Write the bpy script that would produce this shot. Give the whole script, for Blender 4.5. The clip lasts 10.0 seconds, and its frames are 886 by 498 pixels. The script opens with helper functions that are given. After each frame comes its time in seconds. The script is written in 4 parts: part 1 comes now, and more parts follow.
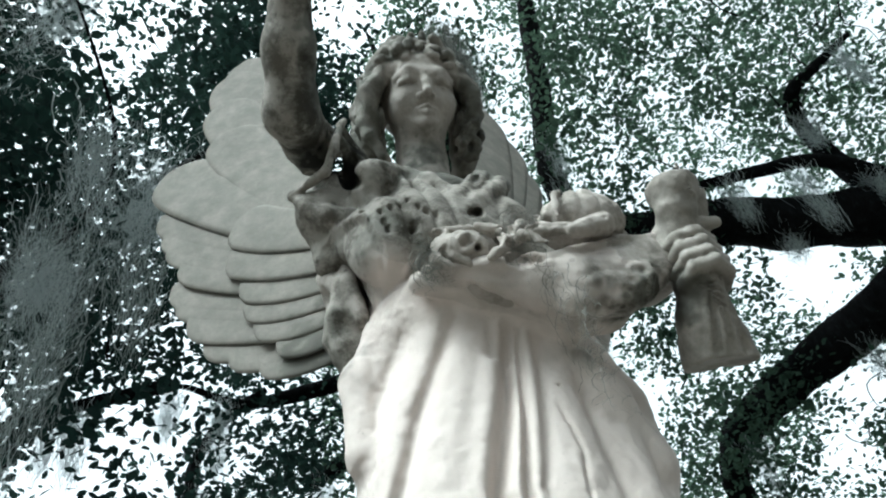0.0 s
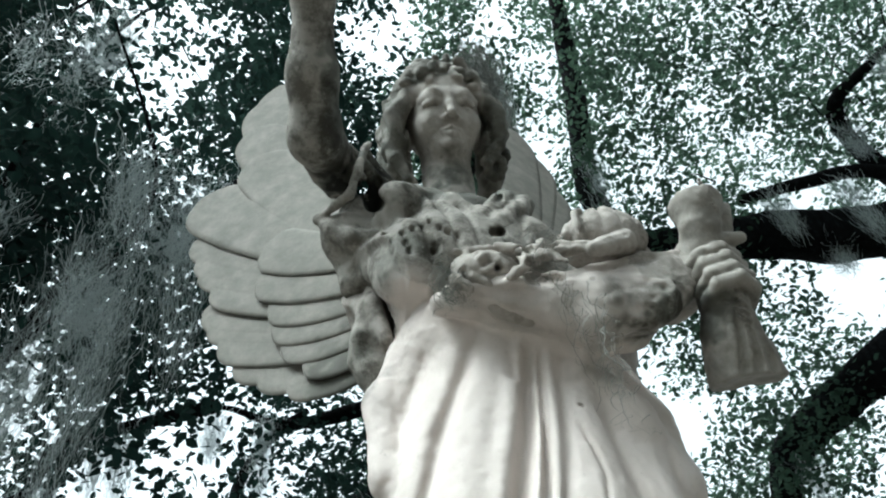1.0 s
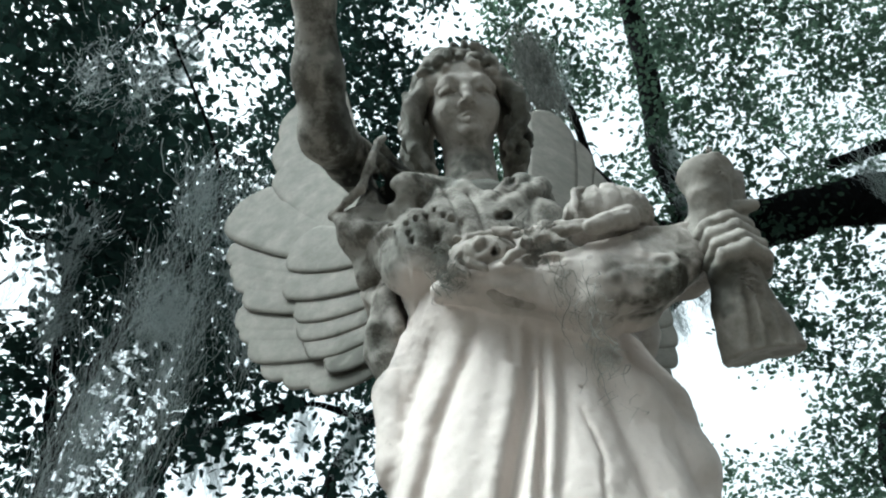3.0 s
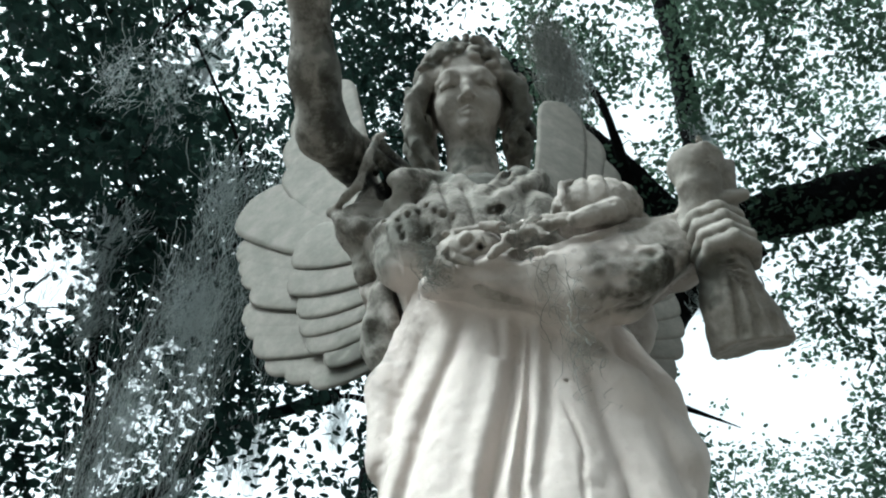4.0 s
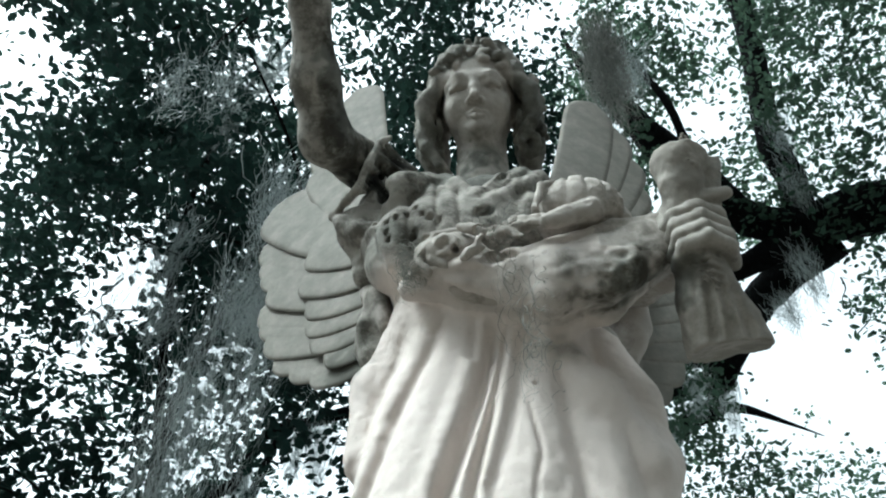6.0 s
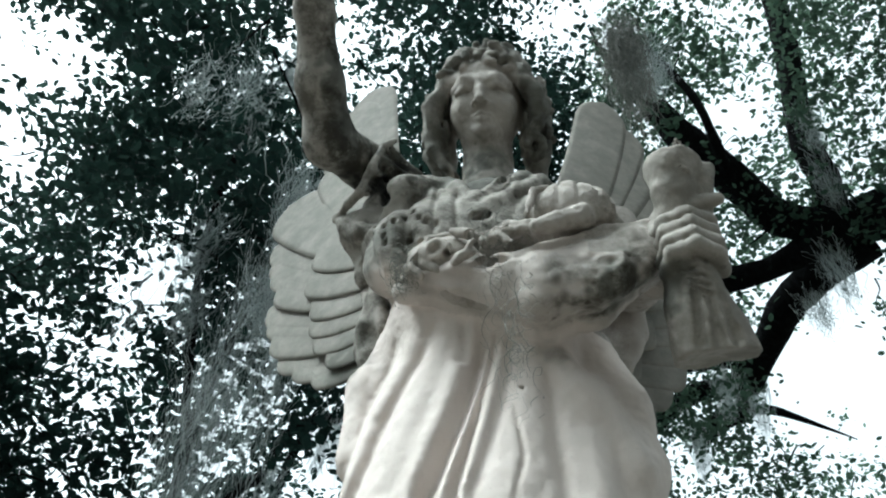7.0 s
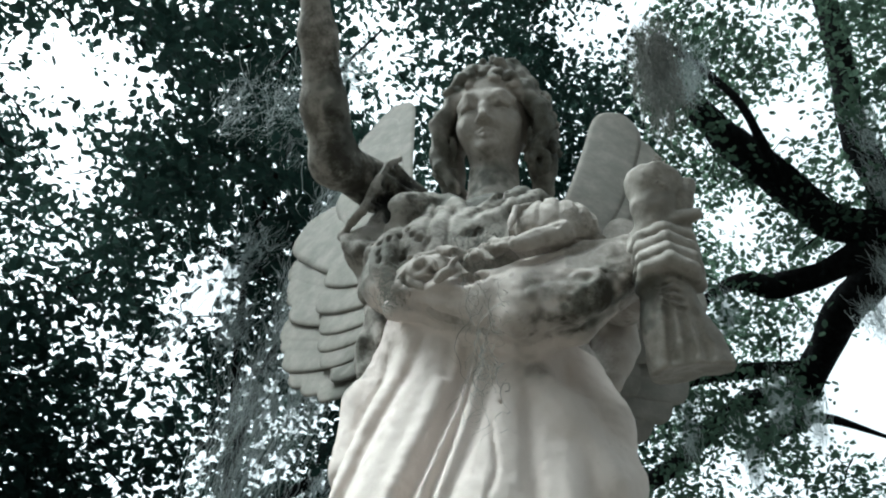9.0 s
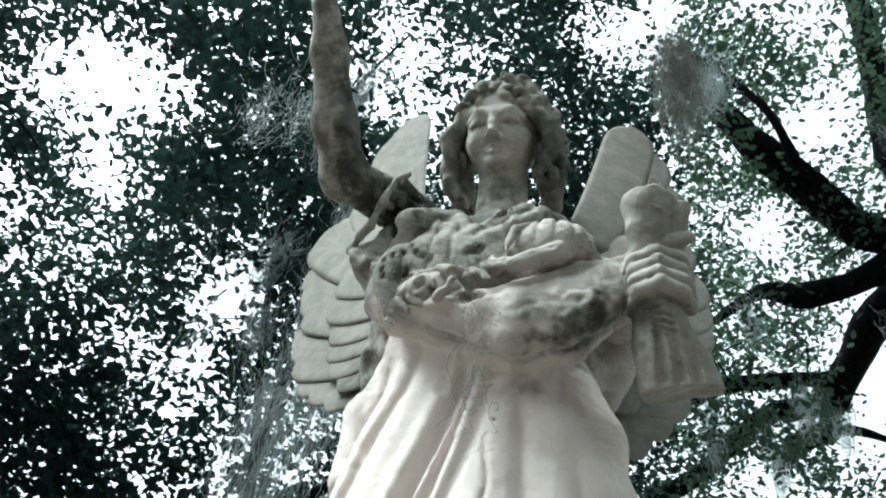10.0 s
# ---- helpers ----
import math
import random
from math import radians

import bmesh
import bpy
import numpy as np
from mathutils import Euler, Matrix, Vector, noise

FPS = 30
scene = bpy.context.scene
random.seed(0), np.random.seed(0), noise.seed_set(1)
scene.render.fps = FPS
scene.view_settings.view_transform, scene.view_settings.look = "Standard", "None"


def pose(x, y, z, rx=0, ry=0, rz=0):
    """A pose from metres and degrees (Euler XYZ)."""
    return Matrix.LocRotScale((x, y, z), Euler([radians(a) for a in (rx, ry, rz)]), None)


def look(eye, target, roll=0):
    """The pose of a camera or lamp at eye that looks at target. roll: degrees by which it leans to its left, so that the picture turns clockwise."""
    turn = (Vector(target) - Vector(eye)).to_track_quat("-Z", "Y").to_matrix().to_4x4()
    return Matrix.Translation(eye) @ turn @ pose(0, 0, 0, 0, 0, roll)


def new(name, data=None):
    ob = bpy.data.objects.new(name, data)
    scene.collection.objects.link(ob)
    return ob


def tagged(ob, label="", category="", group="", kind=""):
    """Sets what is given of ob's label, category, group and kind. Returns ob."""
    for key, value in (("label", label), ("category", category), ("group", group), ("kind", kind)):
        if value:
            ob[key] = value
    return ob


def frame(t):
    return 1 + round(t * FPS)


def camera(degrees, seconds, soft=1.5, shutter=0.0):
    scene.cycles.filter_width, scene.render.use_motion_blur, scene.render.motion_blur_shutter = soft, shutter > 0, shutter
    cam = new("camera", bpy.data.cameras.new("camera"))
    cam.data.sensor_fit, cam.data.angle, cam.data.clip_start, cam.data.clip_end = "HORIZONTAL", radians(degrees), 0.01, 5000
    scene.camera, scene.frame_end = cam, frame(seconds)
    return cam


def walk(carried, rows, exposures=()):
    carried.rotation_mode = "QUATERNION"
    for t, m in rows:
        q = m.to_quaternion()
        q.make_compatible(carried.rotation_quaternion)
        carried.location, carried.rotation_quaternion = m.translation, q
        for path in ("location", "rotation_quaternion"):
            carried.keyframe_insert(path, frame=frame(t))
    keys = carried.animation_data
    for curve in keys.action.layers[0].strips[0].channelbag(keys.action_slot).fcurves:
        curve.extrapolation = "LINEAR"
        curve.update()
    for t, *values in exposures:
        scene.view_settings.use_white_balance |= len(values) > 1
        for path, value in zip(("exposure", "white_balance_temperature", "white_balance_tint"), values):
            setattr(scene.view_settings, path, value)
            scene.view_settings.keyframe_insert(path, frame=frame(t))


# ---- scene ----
cam = camera(59.0, 10.0, 2.1)
METRES, EYE, TILT, LEAN, TURN = 0.70, 1.5, 50.0, 9.0, 0.0
EXPOSURE = 1.88
ROWS = [
    (0.0, 0.0, 0.0, 0.0, -0.0, -0.0, 0.0),
    (0.5, 0.0234, -0.0049, 0.0073, 1.4, 0.73, 0.15),
    (1.0, 0.0502, -0.0071, 0.0036, 3.11, 1.4, 0.94),
    (1.5, 0.0692, -0.0175, 0.0004, 4.62, 1.69, 0.9),
    (2.0, 0.1216, -0.0005, -0.0127, 6.06, 1.47, 1.96),
    (2.5, 0.1905, 0.0141, -0.0152, 8.04, 1.26, 3.18),
    (4.0, 0.3761, 0.0349, -0.0115, 12.83, 0.59, 5.33),
    (4.5, 0.4253, 0.0418, -0.0205, 14.08, 0.53, 4.74),
    (5.0, 0.4801, 0.0599, -0.0325, 15.31, 0.65, 4.86),
    (5.5, 0.548, 0.0762, -0.0388, 17.24, 1.18, 5.53),
    (7.0, 0.6999, 0.1006, -0.0266, 21.4, 1.33, 5.25),
    (7.5, 0.7531, 0.0909, -0.0098, 22.43, 1.28, 5.36),
    (8.0, 0.8068, 0.0944, -0.0098, 23.64, 1.55, 5.36),
    (8.5, 0.8322, 0.1103, -0.0243, 24.96, 1.84, 6.22),
    (9.0, 0.8715, 0.1175, -0.0191, 25.61, 2.24, 5.89),
    (9.5, 0.9156, 0.1208, -0.0063, 26.43, 2.39, 5.36),
    (10.0, 0.9585, 0.1118, 0.0106, 27.79, 2.6, 5.15),
]
walk(cam, [(t, pose(0, 0, EYE, TILT, LEAN, TURN) @ pose(METRES * x, METRES * y, METRES * z, 90 + pitch, roll, yaw)) for t, x, y, z, yaw, pitch, roll in ROWS],
     exposures=[(0.0, EXPOSURE, 5800, -4), (9.2, EXPOSURE, 5800, -4), (9.5, EXPOSURE + 0.25, 5800, -4), (10.0, EXPOSURE + 0.35, 5800, -4)])

# ---- world and sun ----
SUN_HEIGHT, SUN_TURN = 58.0, 232.0
world = bpy.data.worlds.new("sky")
scene.world = world
world.use_nodes = True
wn = world.node_tree.nodes
sky = wn.new("ShaderNodeTexSky")
sky.sky_type = "NISHITA"
sky.sun_disc = False
sky.sun_elevation, sky.sun_rotation = radians(SUN_HEIGHT), radians(SUN_TURN)
sky.air_density, sky.dust_density, sky.ozone_density = 1.0, 6.0, 1.0
grey = wn.new("ShaderNodeHueSaturation")
grey.inputs["Saturation"].default_value = 0.1
world.node_tree.links.new(sky.outputs[0], grey.inputs["Color"])
world.node_tree.links.new(grey.outputs[0], wn["Background"].inputs["Color"])
wn["Background"].inputs["Strength"].default_value = 0.15

sun_data = bpy.data.lights.new("sun", "SUN")
sun_data.energy, sun_data.angle, sun_data.color = 0.75, radians(38), (1.0, 0.96, 0.91)
sun = new("sun", sun_data)
sun_way = Vector((math.sin(radians(SUN_TURN)) * math.cos(radians(SUN_HEIGHT)), math.cos(radians(SUN_TURN)) * math.cos(radians(SUN_HEIGHT)), math.sin(radians(SUN_HEIGHT))))
sun.matrix_world = look(sun_way * 40, (0, 0, 0))


# ---- materials ----
def material(name, build):
    m = bpy.data.materials.new(name)
    m.use_nodes = True
    t = m.node_tree
    build(t, t.nodes, t.links, t.nodes["Principled BSDF"])
    return m


def coords(n, l, kind="Object", scale=(1, 1, 1)):
    c, k = n.new("ShaderNodeTexCoord"), n.new("ShaderNodeMapping")
    k.inputs["Scale"].default_value = scale
    l.new(c.outputs[kind], k.inputs["Vector"])
    return k.outputs[0]


def noise_tex(n, l, vec, scale, detail=5.0, rough=0.6):
    k = n.new("ShaderNodeTexNoise")
    k.inputs["Scale"].default_value, k.inputs["Detail"].default_value, k.inputs["Roughness"].default_value = scale, detail, rough
    l.new(vec, k.inputs["Vector"])
    return k.outputs["Fac"]


def ramp(n, l, fac, stops):
    k = n.new("ShaderNodeValToRGB")
    while len(k.color_ramp.elements) < len(stops):
        k.color_ramp.elements.new(0.5)
    for e, (p, c) in zip(k.color_ramp.elements, stops):
        e.position, e.color = p, (*c, 1) if not isinstance(c, float) else (c, c, c, 1)
    l.new(fac, k.inputs["Fac"])
    return k.outputs["Color"]


def mix(n, l, fac, a, b, how="MIX"):
    k = n.new("ShaderNodeMix")
    k.data_type, k.blend_type = "RGBA", how
    for socket, v in ((k.inputs["Factor"], fac), (k.inputs["A"], a), (k.inputs["B"], b)):
        if isinstance(v, (int, float)):
            socket.default_value = v
        elif isinstance(v, tuple):
            socket.default_value = (*v, 1)
        else:
            l.new(v, socket)
    return k.outputs["Result"]


def bump(n, l, bsdf, height, strength, distance):
    k = n.new("ShaderNodeBump")
    k.inputs["Strength"].default_value, k.inputs["Distance"].default_value = strength, distance
    l.new(height, k.inputs["Height"])
    l.new(k.outputs[0], bsdf.inputs["Normal"])


def marble(t, n, l, b):
    v = coords(n, l)
    cloud = noise_tex(n, l, v, 5.0, 6)
    mottle = noise_tex(n, l, v, 22.0, 8, 0.72)
    grain = noise_tex(n, l, v, 75.0, 6, 0.7)
    streak = noise_tex(n, l, coords(n, l, scale=(15, 15, 1.8)), 1.0, 6, 0.65)

    def times(x, y, how="MULTIPLY"):
        k = n.new("ShaderNodeMath")
        k.operation, k.use_clamp = how, True
        for s, w in zip(k.inputs, (x, y)):
            if isinstance(w, (int, float)):
                s.default_value = w
            else:
                l.new(w, s)
        return k.outputs[0]
    grime_shade = n.new("ShaderNodeAttribute")
    grime_shade.attribute_name = "grime_shade"
    g = grime_shade.outputs["Fac"]
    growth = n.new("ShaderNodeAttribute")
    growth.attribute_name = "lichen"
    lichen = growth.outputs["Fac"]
    base = ramp(n, l, cloud, [(0.3, (0.57, 0.505, 0.465)), (0.7, (0.68, 0.61, 0.57))])
    # rain streaks on the clean stone
    base = mix(n, l, ramp(n, l, streak, [(0.55, 0.0), (0.8, 0.35)]), base, (0.40, 0.365, 0.33))
    base = mix(n, l, ramp(n, l, mottle, [(0.58, 0.0), (0.75, 0.3)]), base, (0.42, 0.38, 0.335))
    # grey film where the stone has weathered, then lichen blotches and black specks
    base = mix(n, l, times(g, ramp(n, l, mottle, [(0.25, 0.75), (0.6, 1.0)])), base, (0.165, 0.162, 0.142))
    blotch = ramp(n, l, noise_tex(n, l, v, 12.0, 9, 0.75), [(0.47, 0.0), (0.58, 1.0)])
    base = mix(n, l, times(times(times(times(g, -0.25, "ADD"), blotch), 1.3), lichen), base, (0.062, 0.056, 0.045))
    # the highest values go near black, for shade painted into hollows
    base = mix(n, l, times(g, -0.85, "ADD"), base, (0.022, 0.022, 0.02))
    pale = ramp(n, l, noise_tex(n, l, v, 33.0, 6, 0.7), [(0.58, 0.0), (0.68, 1.0)])
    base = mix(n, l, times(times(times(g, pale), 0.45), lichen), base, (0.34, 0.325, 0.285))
    base = mix(n, l, ramp(n, l, grain, [(0.62, 0.0), (0.74, 0.4)]), base, (0.22, 0.20, 0.17))
    pits = n.new("ShaderNodeTexVoronoi")
    pits.inputs["Scale"].default_value = 26.0
    l.new(v, pits.inputs["Vector"])
    pit = ramp(n, l, pits.outputs["Distance"], [(0.09, 1.0), (0.15, 0.0)])
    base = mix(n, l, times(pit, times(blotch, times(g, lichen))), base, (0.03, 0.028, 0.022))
    l.new(base, b.inputs["Base Color"])
    b.inputs["Roughness"].default_value = 0.8
    b.inputs["Specular IOR Level"].default_value = 0.2
    bump(n, l, b, times(times(mottle, 0.6), times(grain, 0.4), "ADD"), 0.4, 0.005)


def bark(t, n, l, b):
    v = coords(n, l)
    ridge = noise_tex(n, l, coords(n, l, scale=(9, 9, 3)), 2.2, 8, 0.7)
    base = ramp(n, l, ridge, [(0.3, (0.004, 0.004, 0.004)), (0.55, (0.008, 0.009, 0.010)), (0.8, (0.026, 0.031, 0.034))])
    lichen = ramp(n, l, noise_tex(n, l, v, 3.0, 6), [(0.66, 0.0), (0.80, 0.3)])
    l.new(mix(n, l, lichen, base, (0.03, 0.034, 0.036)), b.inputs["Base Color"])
    b.inputs["Roughness"].default_value = 0.95
    b.inputs["Specular IOR Level"].default_value = 0.05
    bump(n, l, b, ridge, 0.9, 0.05)


def thin(colour_a, colour_b, through_a, share):
    def build(t, n, l, b):
        g = n.new("ShaderNodeNewGeometry")
        col = ramp(n, l, g.outputs["Random Per Island"], [(0.0, colour_a), (1.0, colour_b)])
        l.new(col, b.inputs["Base Color"])
        b.inputs["Roughness"].default_value = 0.75
        b.inputs["Specular IOR Level"].default_value = 0.08
        tr = n.new("ShaderNodeBsdfTranslucent")
        tr.inputs["Color"].default_value = (*through_a, 1)
        mx = n.new("ShaderNodeMixShader")
        mx.inputs["Fac"].default_value = share
        l.new(b.outputs[0], mx.inputs[1])
        l.new(tr.outputs[0], mx.inputs[2])
        l.new(mx.outputs[0], n["Material Output"].inputs["Surface"])
    return build


def earth(t, n, l, b):
    v = coords(n, l)
    fine, wide = noise_tex(n, l, v, 30, 8, 0.7), noise_tex(n, l, v, 1.2, 4)
    base = ramp(n, l, fine, [(0.3, (0.06, 0.05, 0.04)), (0.7, (0.13, 0.115, 0.095))])
    l.new(mix(n, l, ramp(n, l, wide, [(0.45, 0.0), (0.7, 0.8)]), base, (0.04, 0.045, 0.03)), b.inputs["Base Color"])
    b.inputs["Roughness"].default_value = 0.95
    bump(n, l, b, fine, 0.6, 0.03)


def granite(t, n, l, b):
    v = coords(n, l)
    fine, wide = noise_tex(n, l, v, 90, 6, 0.8), noise_tex(n, l, v, 4, 6)
    base = ramp(n, l, fine, [(0.35, (0.25, 0.24, 0.225)), (0.65, (0.50, 0.48, 0.45))])
    l.new(mix(n, l, ramp(n, l, wide, [(0.5, 0.0), (0.75, 0.7)]), base, (0.18, 0.17, 0.15)), b.inputs["Base Color"])
    b.inputs["Roughness"].default_value = 0.8
    bump(n, l, b, fine, 0.3, 0.003)


MARBLE, BARK, EARTH, GRANITE = material("weathered_marble", marble), material("oak_bark", bark), material("sandy_earth", earth), material("granite", granite)
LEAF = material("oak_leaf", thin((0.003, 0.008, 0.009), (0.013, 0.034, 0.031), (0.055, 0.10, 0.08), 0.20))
# paler copy of the oak leaf, with the sunlit look put into its colour
LEAF_PALE = material("sunlit_oak_leaf", thin((0.004, 0.009, 0.010), (0.024, 0.052, 0.044), (0.16, 0.25, 0.17), 0.27))
MOSS = material("hanging_moss", thin((0.25, 0.285, 0.29), (0.42, 0.46, 0.46), (0.55, 0.60, 0.60), 0.6))
DRY_MOSS = material("dry_moss", thin((0.13, 0.135, 0.125), (0.27, 0.275, 0.255), (0.2, 0.2, 0.18), 0.25))


# ---- helpers of this scene ----
def mesh_of(name, verts, faces, mat, smooth=True):
    me = bpy.data.meshes.new(name)
    verts = np.asarray(verts, dtype=np.float32)
    faces = np.asarray(faces, dtype=np.int32)
    me.vertices.add(len(verts))
    me.vertices.foreach_set("co", verts.ravel())
    k = faces.shape[1]
    me.loops.add(faces.size)
    me.loops.foreach_set("vertex_index", faces.ravel())
    me.polygons.add(len(faces))
    me.polygons.foreach_set("loop_start", np.arange(0, faces.size, k, dtype=np.int32))
    me.polygons.foreach_set("loop_total", np.full(len(faces), k, dtype=np.int32))
    me.polygons.foreach_set("use_smooth", np.full(len(faces), smooth))
    me.materials.append(mat)
    me.update(calc_edges=True)
    me.validate()
    return me


def part(name, me, parent, label=""):
    ob = new(name, me)
    ob.parent = parent
    return tagged(ob, label)


def smooth_noise(p, size, seed=0):
    """Value noise on an array of points, -1 to 1."""
    q = np.asarray(p, dtype=np.float64) / size
    i = np.floor(q).astype(np.int64)
    f = q - i
    f = f * f * (3 - 2 * f)
    out = 0
    for dx in (0, 1):
        for dy in (0, 1):
            for dz in (0, 1):
                h = ((i[..., 0] + dx) * 73856093) ^ ((i[..., 1] + dy) * 19349663) ^ ((i[..., 2] + dz) * 83492791) ^ (seed * 2654435)
                h = ((h ^ (h >> 13)) * 1274126177) & 0xFFFFFF
                w = (f[..., 0] if dx else 1 - f[..., 0]) * (f[..., 1] if dy else 1 - f[..., 1]) * (f[..., 2] if dz else 1 - f[..., 2])
                out = out + w * (h / 0x7FFFFF - 1)
    return out


def tube(points, sides=10, rough=0.0, seed=1, steps=5):
    """A tapered, knotty tube through points (x, y, z, radius): vertices and quads."""
    pts = np.array(points, dtype=float)
    fine = []
    for i in range(len(pts) - 1):
        a, b = pts[max(i - 1, 0)], pts[i]
        c, d = pts[i + 1], pts[min(i + 2, len(pts) - 1)]
        for s in np.arange(steps) / steps:
            fine.append(0.5 * (2 * b + (c - a) * s + (2 * a - 5 * b + 4 * c - d) * s * s + (3 * b - a - 3 * c + d) * s ** 3))
    fine.append(pts[-1])
    fine = np.array(fine)
    way = np.gradient(fine[:, :3], axis=0)
    way /= np.linalg.norm(way, axis=1)[:, None] + 1e-9
    side = np.cross(way, (0.31, 0.22, 0.92))
    side /= np.linalg.norm(side, axis=1)[:, None] + 1e-9
    up = np.cross(side, way)
    ang = np.arange(sides) / sides * 2 * np.pi
    ring = np.cos(ang)[None, :, None] * side[:, None] + np.sin(ang)[None, :, None] * up[:, None]
    r = np.abs(fine[:, 3])[:, None, None]
    v = fine[:, None, :3] + ring * r
    if rough:
        v = v + ring * r * rough * (smooth_noise(v, 0.35, seed) + 0.6 * smooth_noise(v, 0.12, seed + 1))[..., None]
    n = len(fine)
    idx = np.arange(n * sides).reshape(n, sides)
    quads = np.stack([idx[:-1], np.roll(idx[:-1], -1, 1), np.roll(idx[1:], -1, 1), idx[1:]], -1).reshape(-1, 4)
    return v.reshape(-1, 3), quads


def join(pieces):
    vs, fs, n = [], [], 0
    for v, f in pieces:
        vs.append(np.asarray(v))
        fs.append(np.asarray(f) + n)
        n += len(v)
    return np.concatenate(vs), np.concatenate(fs)


class Clay:
    """A block of clay on a grid: masses are pressed on and cut away, then skinned."""

    def __init__(self, lo, hi, step):
        self.lo, self.step = np.array(lo), step
        self.axes = [np.arange(lo[i], hi[i] + step, step, dtype=np.float32) for i in range(3)]
        self.d = np.full([len(a) for a in self.axes], 0.08, dtype=np.float32)

    def window(self, lo, hi):
        cut = [slice(*np.searchsorted(self.axes[i], (lo[i], hi[i]))) for i in range(3)]
        return tuple(cut), (self.axes[0][cut[0]][:, None, None], self.axes[1][cut[1]][None, :, None], self.axes[2][cut[2]][None, None, :])

    def press(self, lo, hi, field, k):
        cut, xyz = self.window(lo, hi)
        if 0 in self.d[cut].shape:
            return
        new_d, old = field(*xyz), self.d[cut]
        if k <= 0:
            self.d[cut] = np.minimum(old, new_d)
        else:
            h = np.maximum(k - np.abs(old - new_d), 0) / k
            self.d[cut] = np.minimum(old, new_d) - h * h * k * 0.25

    def carve(self, lo, hi, field, k):
        cut, xyz = self.window(lo, hi)
        if 0 in self.d[cut].shape:
            return
        new_d, old = -field(*xyz), self.d[cut]
        h = np.maximum(k - np.abs(old - new_d), 0) / max(k, 1e-6)
        self.d[cut] = np.maximum(old, new_d) + h * h * k * 0.25

    def blob(self, c, r, k=0.02, turn=(0, 0, 0), cut=False):
        c, r = np.array(c), np.array(r, dtype=float) * np.ones(3)
        m = np.array(Euler([radians(a) for a in turn]).to_matrix()).T
        reach = np.abs(m.T) @ r + k + 0.012

        def field(x, y, z):
            x, y, z = x - c[0], y - c[1], z - c[2]
            q = [(m[i, 0] * x + m[i, 1] * y + m[i, 2] * z) / r[i] for i in range(3)]
            n0 = np.sqrt(q[0] ** 2 + q[1] ** 2 + q[2] ** 2)
            n1 = np.sqrt((q[0] / r[0]) ** 2 + (q[1] / r[1]) ** 2 + (q[2] / r[2]) ** 2) + 1e-6
            return n0 * (n0 - 1) / n1
        (self.carve if cut else self.press)(c - reach, c + reach, field, k)

    def rod(self, pts, k=0.02, cut=False):
        """Round rods from point to point, each point (x, y, z, radius)."""
        for a, b in zip(pts[:-1], pts[1:]):
            a, b = np.array(a, dtype=float), np.array(b, dtype=float)
            ba = b[:3] - a[:3]
            ll = float(ba @ ba) + 1e-9

            def field(x, y, z):
                s = np.clip(((x - a[0]) * ba[0] + (y - a[1]) * ba[1] + (z - a[2]) * ba[2]) / ll, 0, 1)
                return np.sqrt((x - a[0] - s * ba[0]) ** 2 + (y - a[1] - s * ba[1]) ** 2 + (z - a[2] - s * ba[2]) ** 2) - (a[3] + s * (b[3] - a[3]))
            m = max(a[3], b[3]) + k + 0.012
            (self.carve if cut else self.press)(np.minimum(a[:3], b[:3]) - m, np.maximum(a[:3], b[:3]) + m, field, k)

    def rub(self, amount, size, seed):
        """Weathering: shifts the skin in and out by noise."""
        near = np.argwhere(np.abs(self.d) < 3 * self.step)
        p = near * self.step + self.lo
        self.d[tuple(near.T)] += (amount * smooth_noise(p, size, seed)).astype(np.float32)

    def crease(self, line, width, depth, front=-0.03, along=2):
        """Draws a soft groove (depth > 0) or ridge (depth < 0) down the front, along points (x, z); along=0: the line runs across."""
        near = np.argwhere(np.abs(self.d) < 0.02)
        p = near * self.step + self.lo
        p, near = p[p[:, 1] < front], near[p[:, 1] < front]
        pts = sorted(line, key=lambda q: q[0] if along == 0 else q[1])
        run, off = (0, 2) if along == 0 else (2, 0)
        key, val = ([q[0] for q in pts], [q[1] for q in pts]) if along == 0 else ([q[1] for q in pts], [q[0] for q in pts])
        u = (p[:, off] - np.interp(p[:, run], key, val)) / width
        s = (p[:, run] - key[0]) / (key[-1] - key[0])
        fade = np.clip(np.minimum(s, 1 - s) * 5, 0, 1)
        self.d[tuple(near.T)] += (depth * np.exp(-u * u) * fade).astype(np.float32)

    def skin(self):
        d, s = self.d, self.step
        neg = d < 0
        n = np.array(d.shape) - 1
        total, count = np.zeros((*n, 3), dtype=np.float32), np.zeros(n, dtype=np.float32)
        corner = [(i, j, k) for i in (0, 1) for j in (0, 1) for k in (0, 1)]
        view = {c: d[c[0]:c[0] + n[0], c[1]:c[1] + n[1], c[2]:c[2] + n[2]] for c in corner}
        for c in corner:
            for ax in range(3):
                if c[ax] == 0:
                    e = list(c)
                    e[ax] = 1
                    a, b = view[c], view[tuple(e)]
                    hit = (a < 0) != (b < 0)
                    w = np.where(hit, a / np.where(hit, a - b, 1), 0)
                    for i in range(3):
                        total[..., i] += np.where(hit, w if i == ax else c[i], 0)
                    count += hit
        live = count > 0
        number = np.full(n, -1, dtype=np.int64)
        number[live] = np.arange(live.sum())
        place = np.argwhere(live) + total[live] / count[live][:, None]
        verts = place * s + self.lo
        quads = []
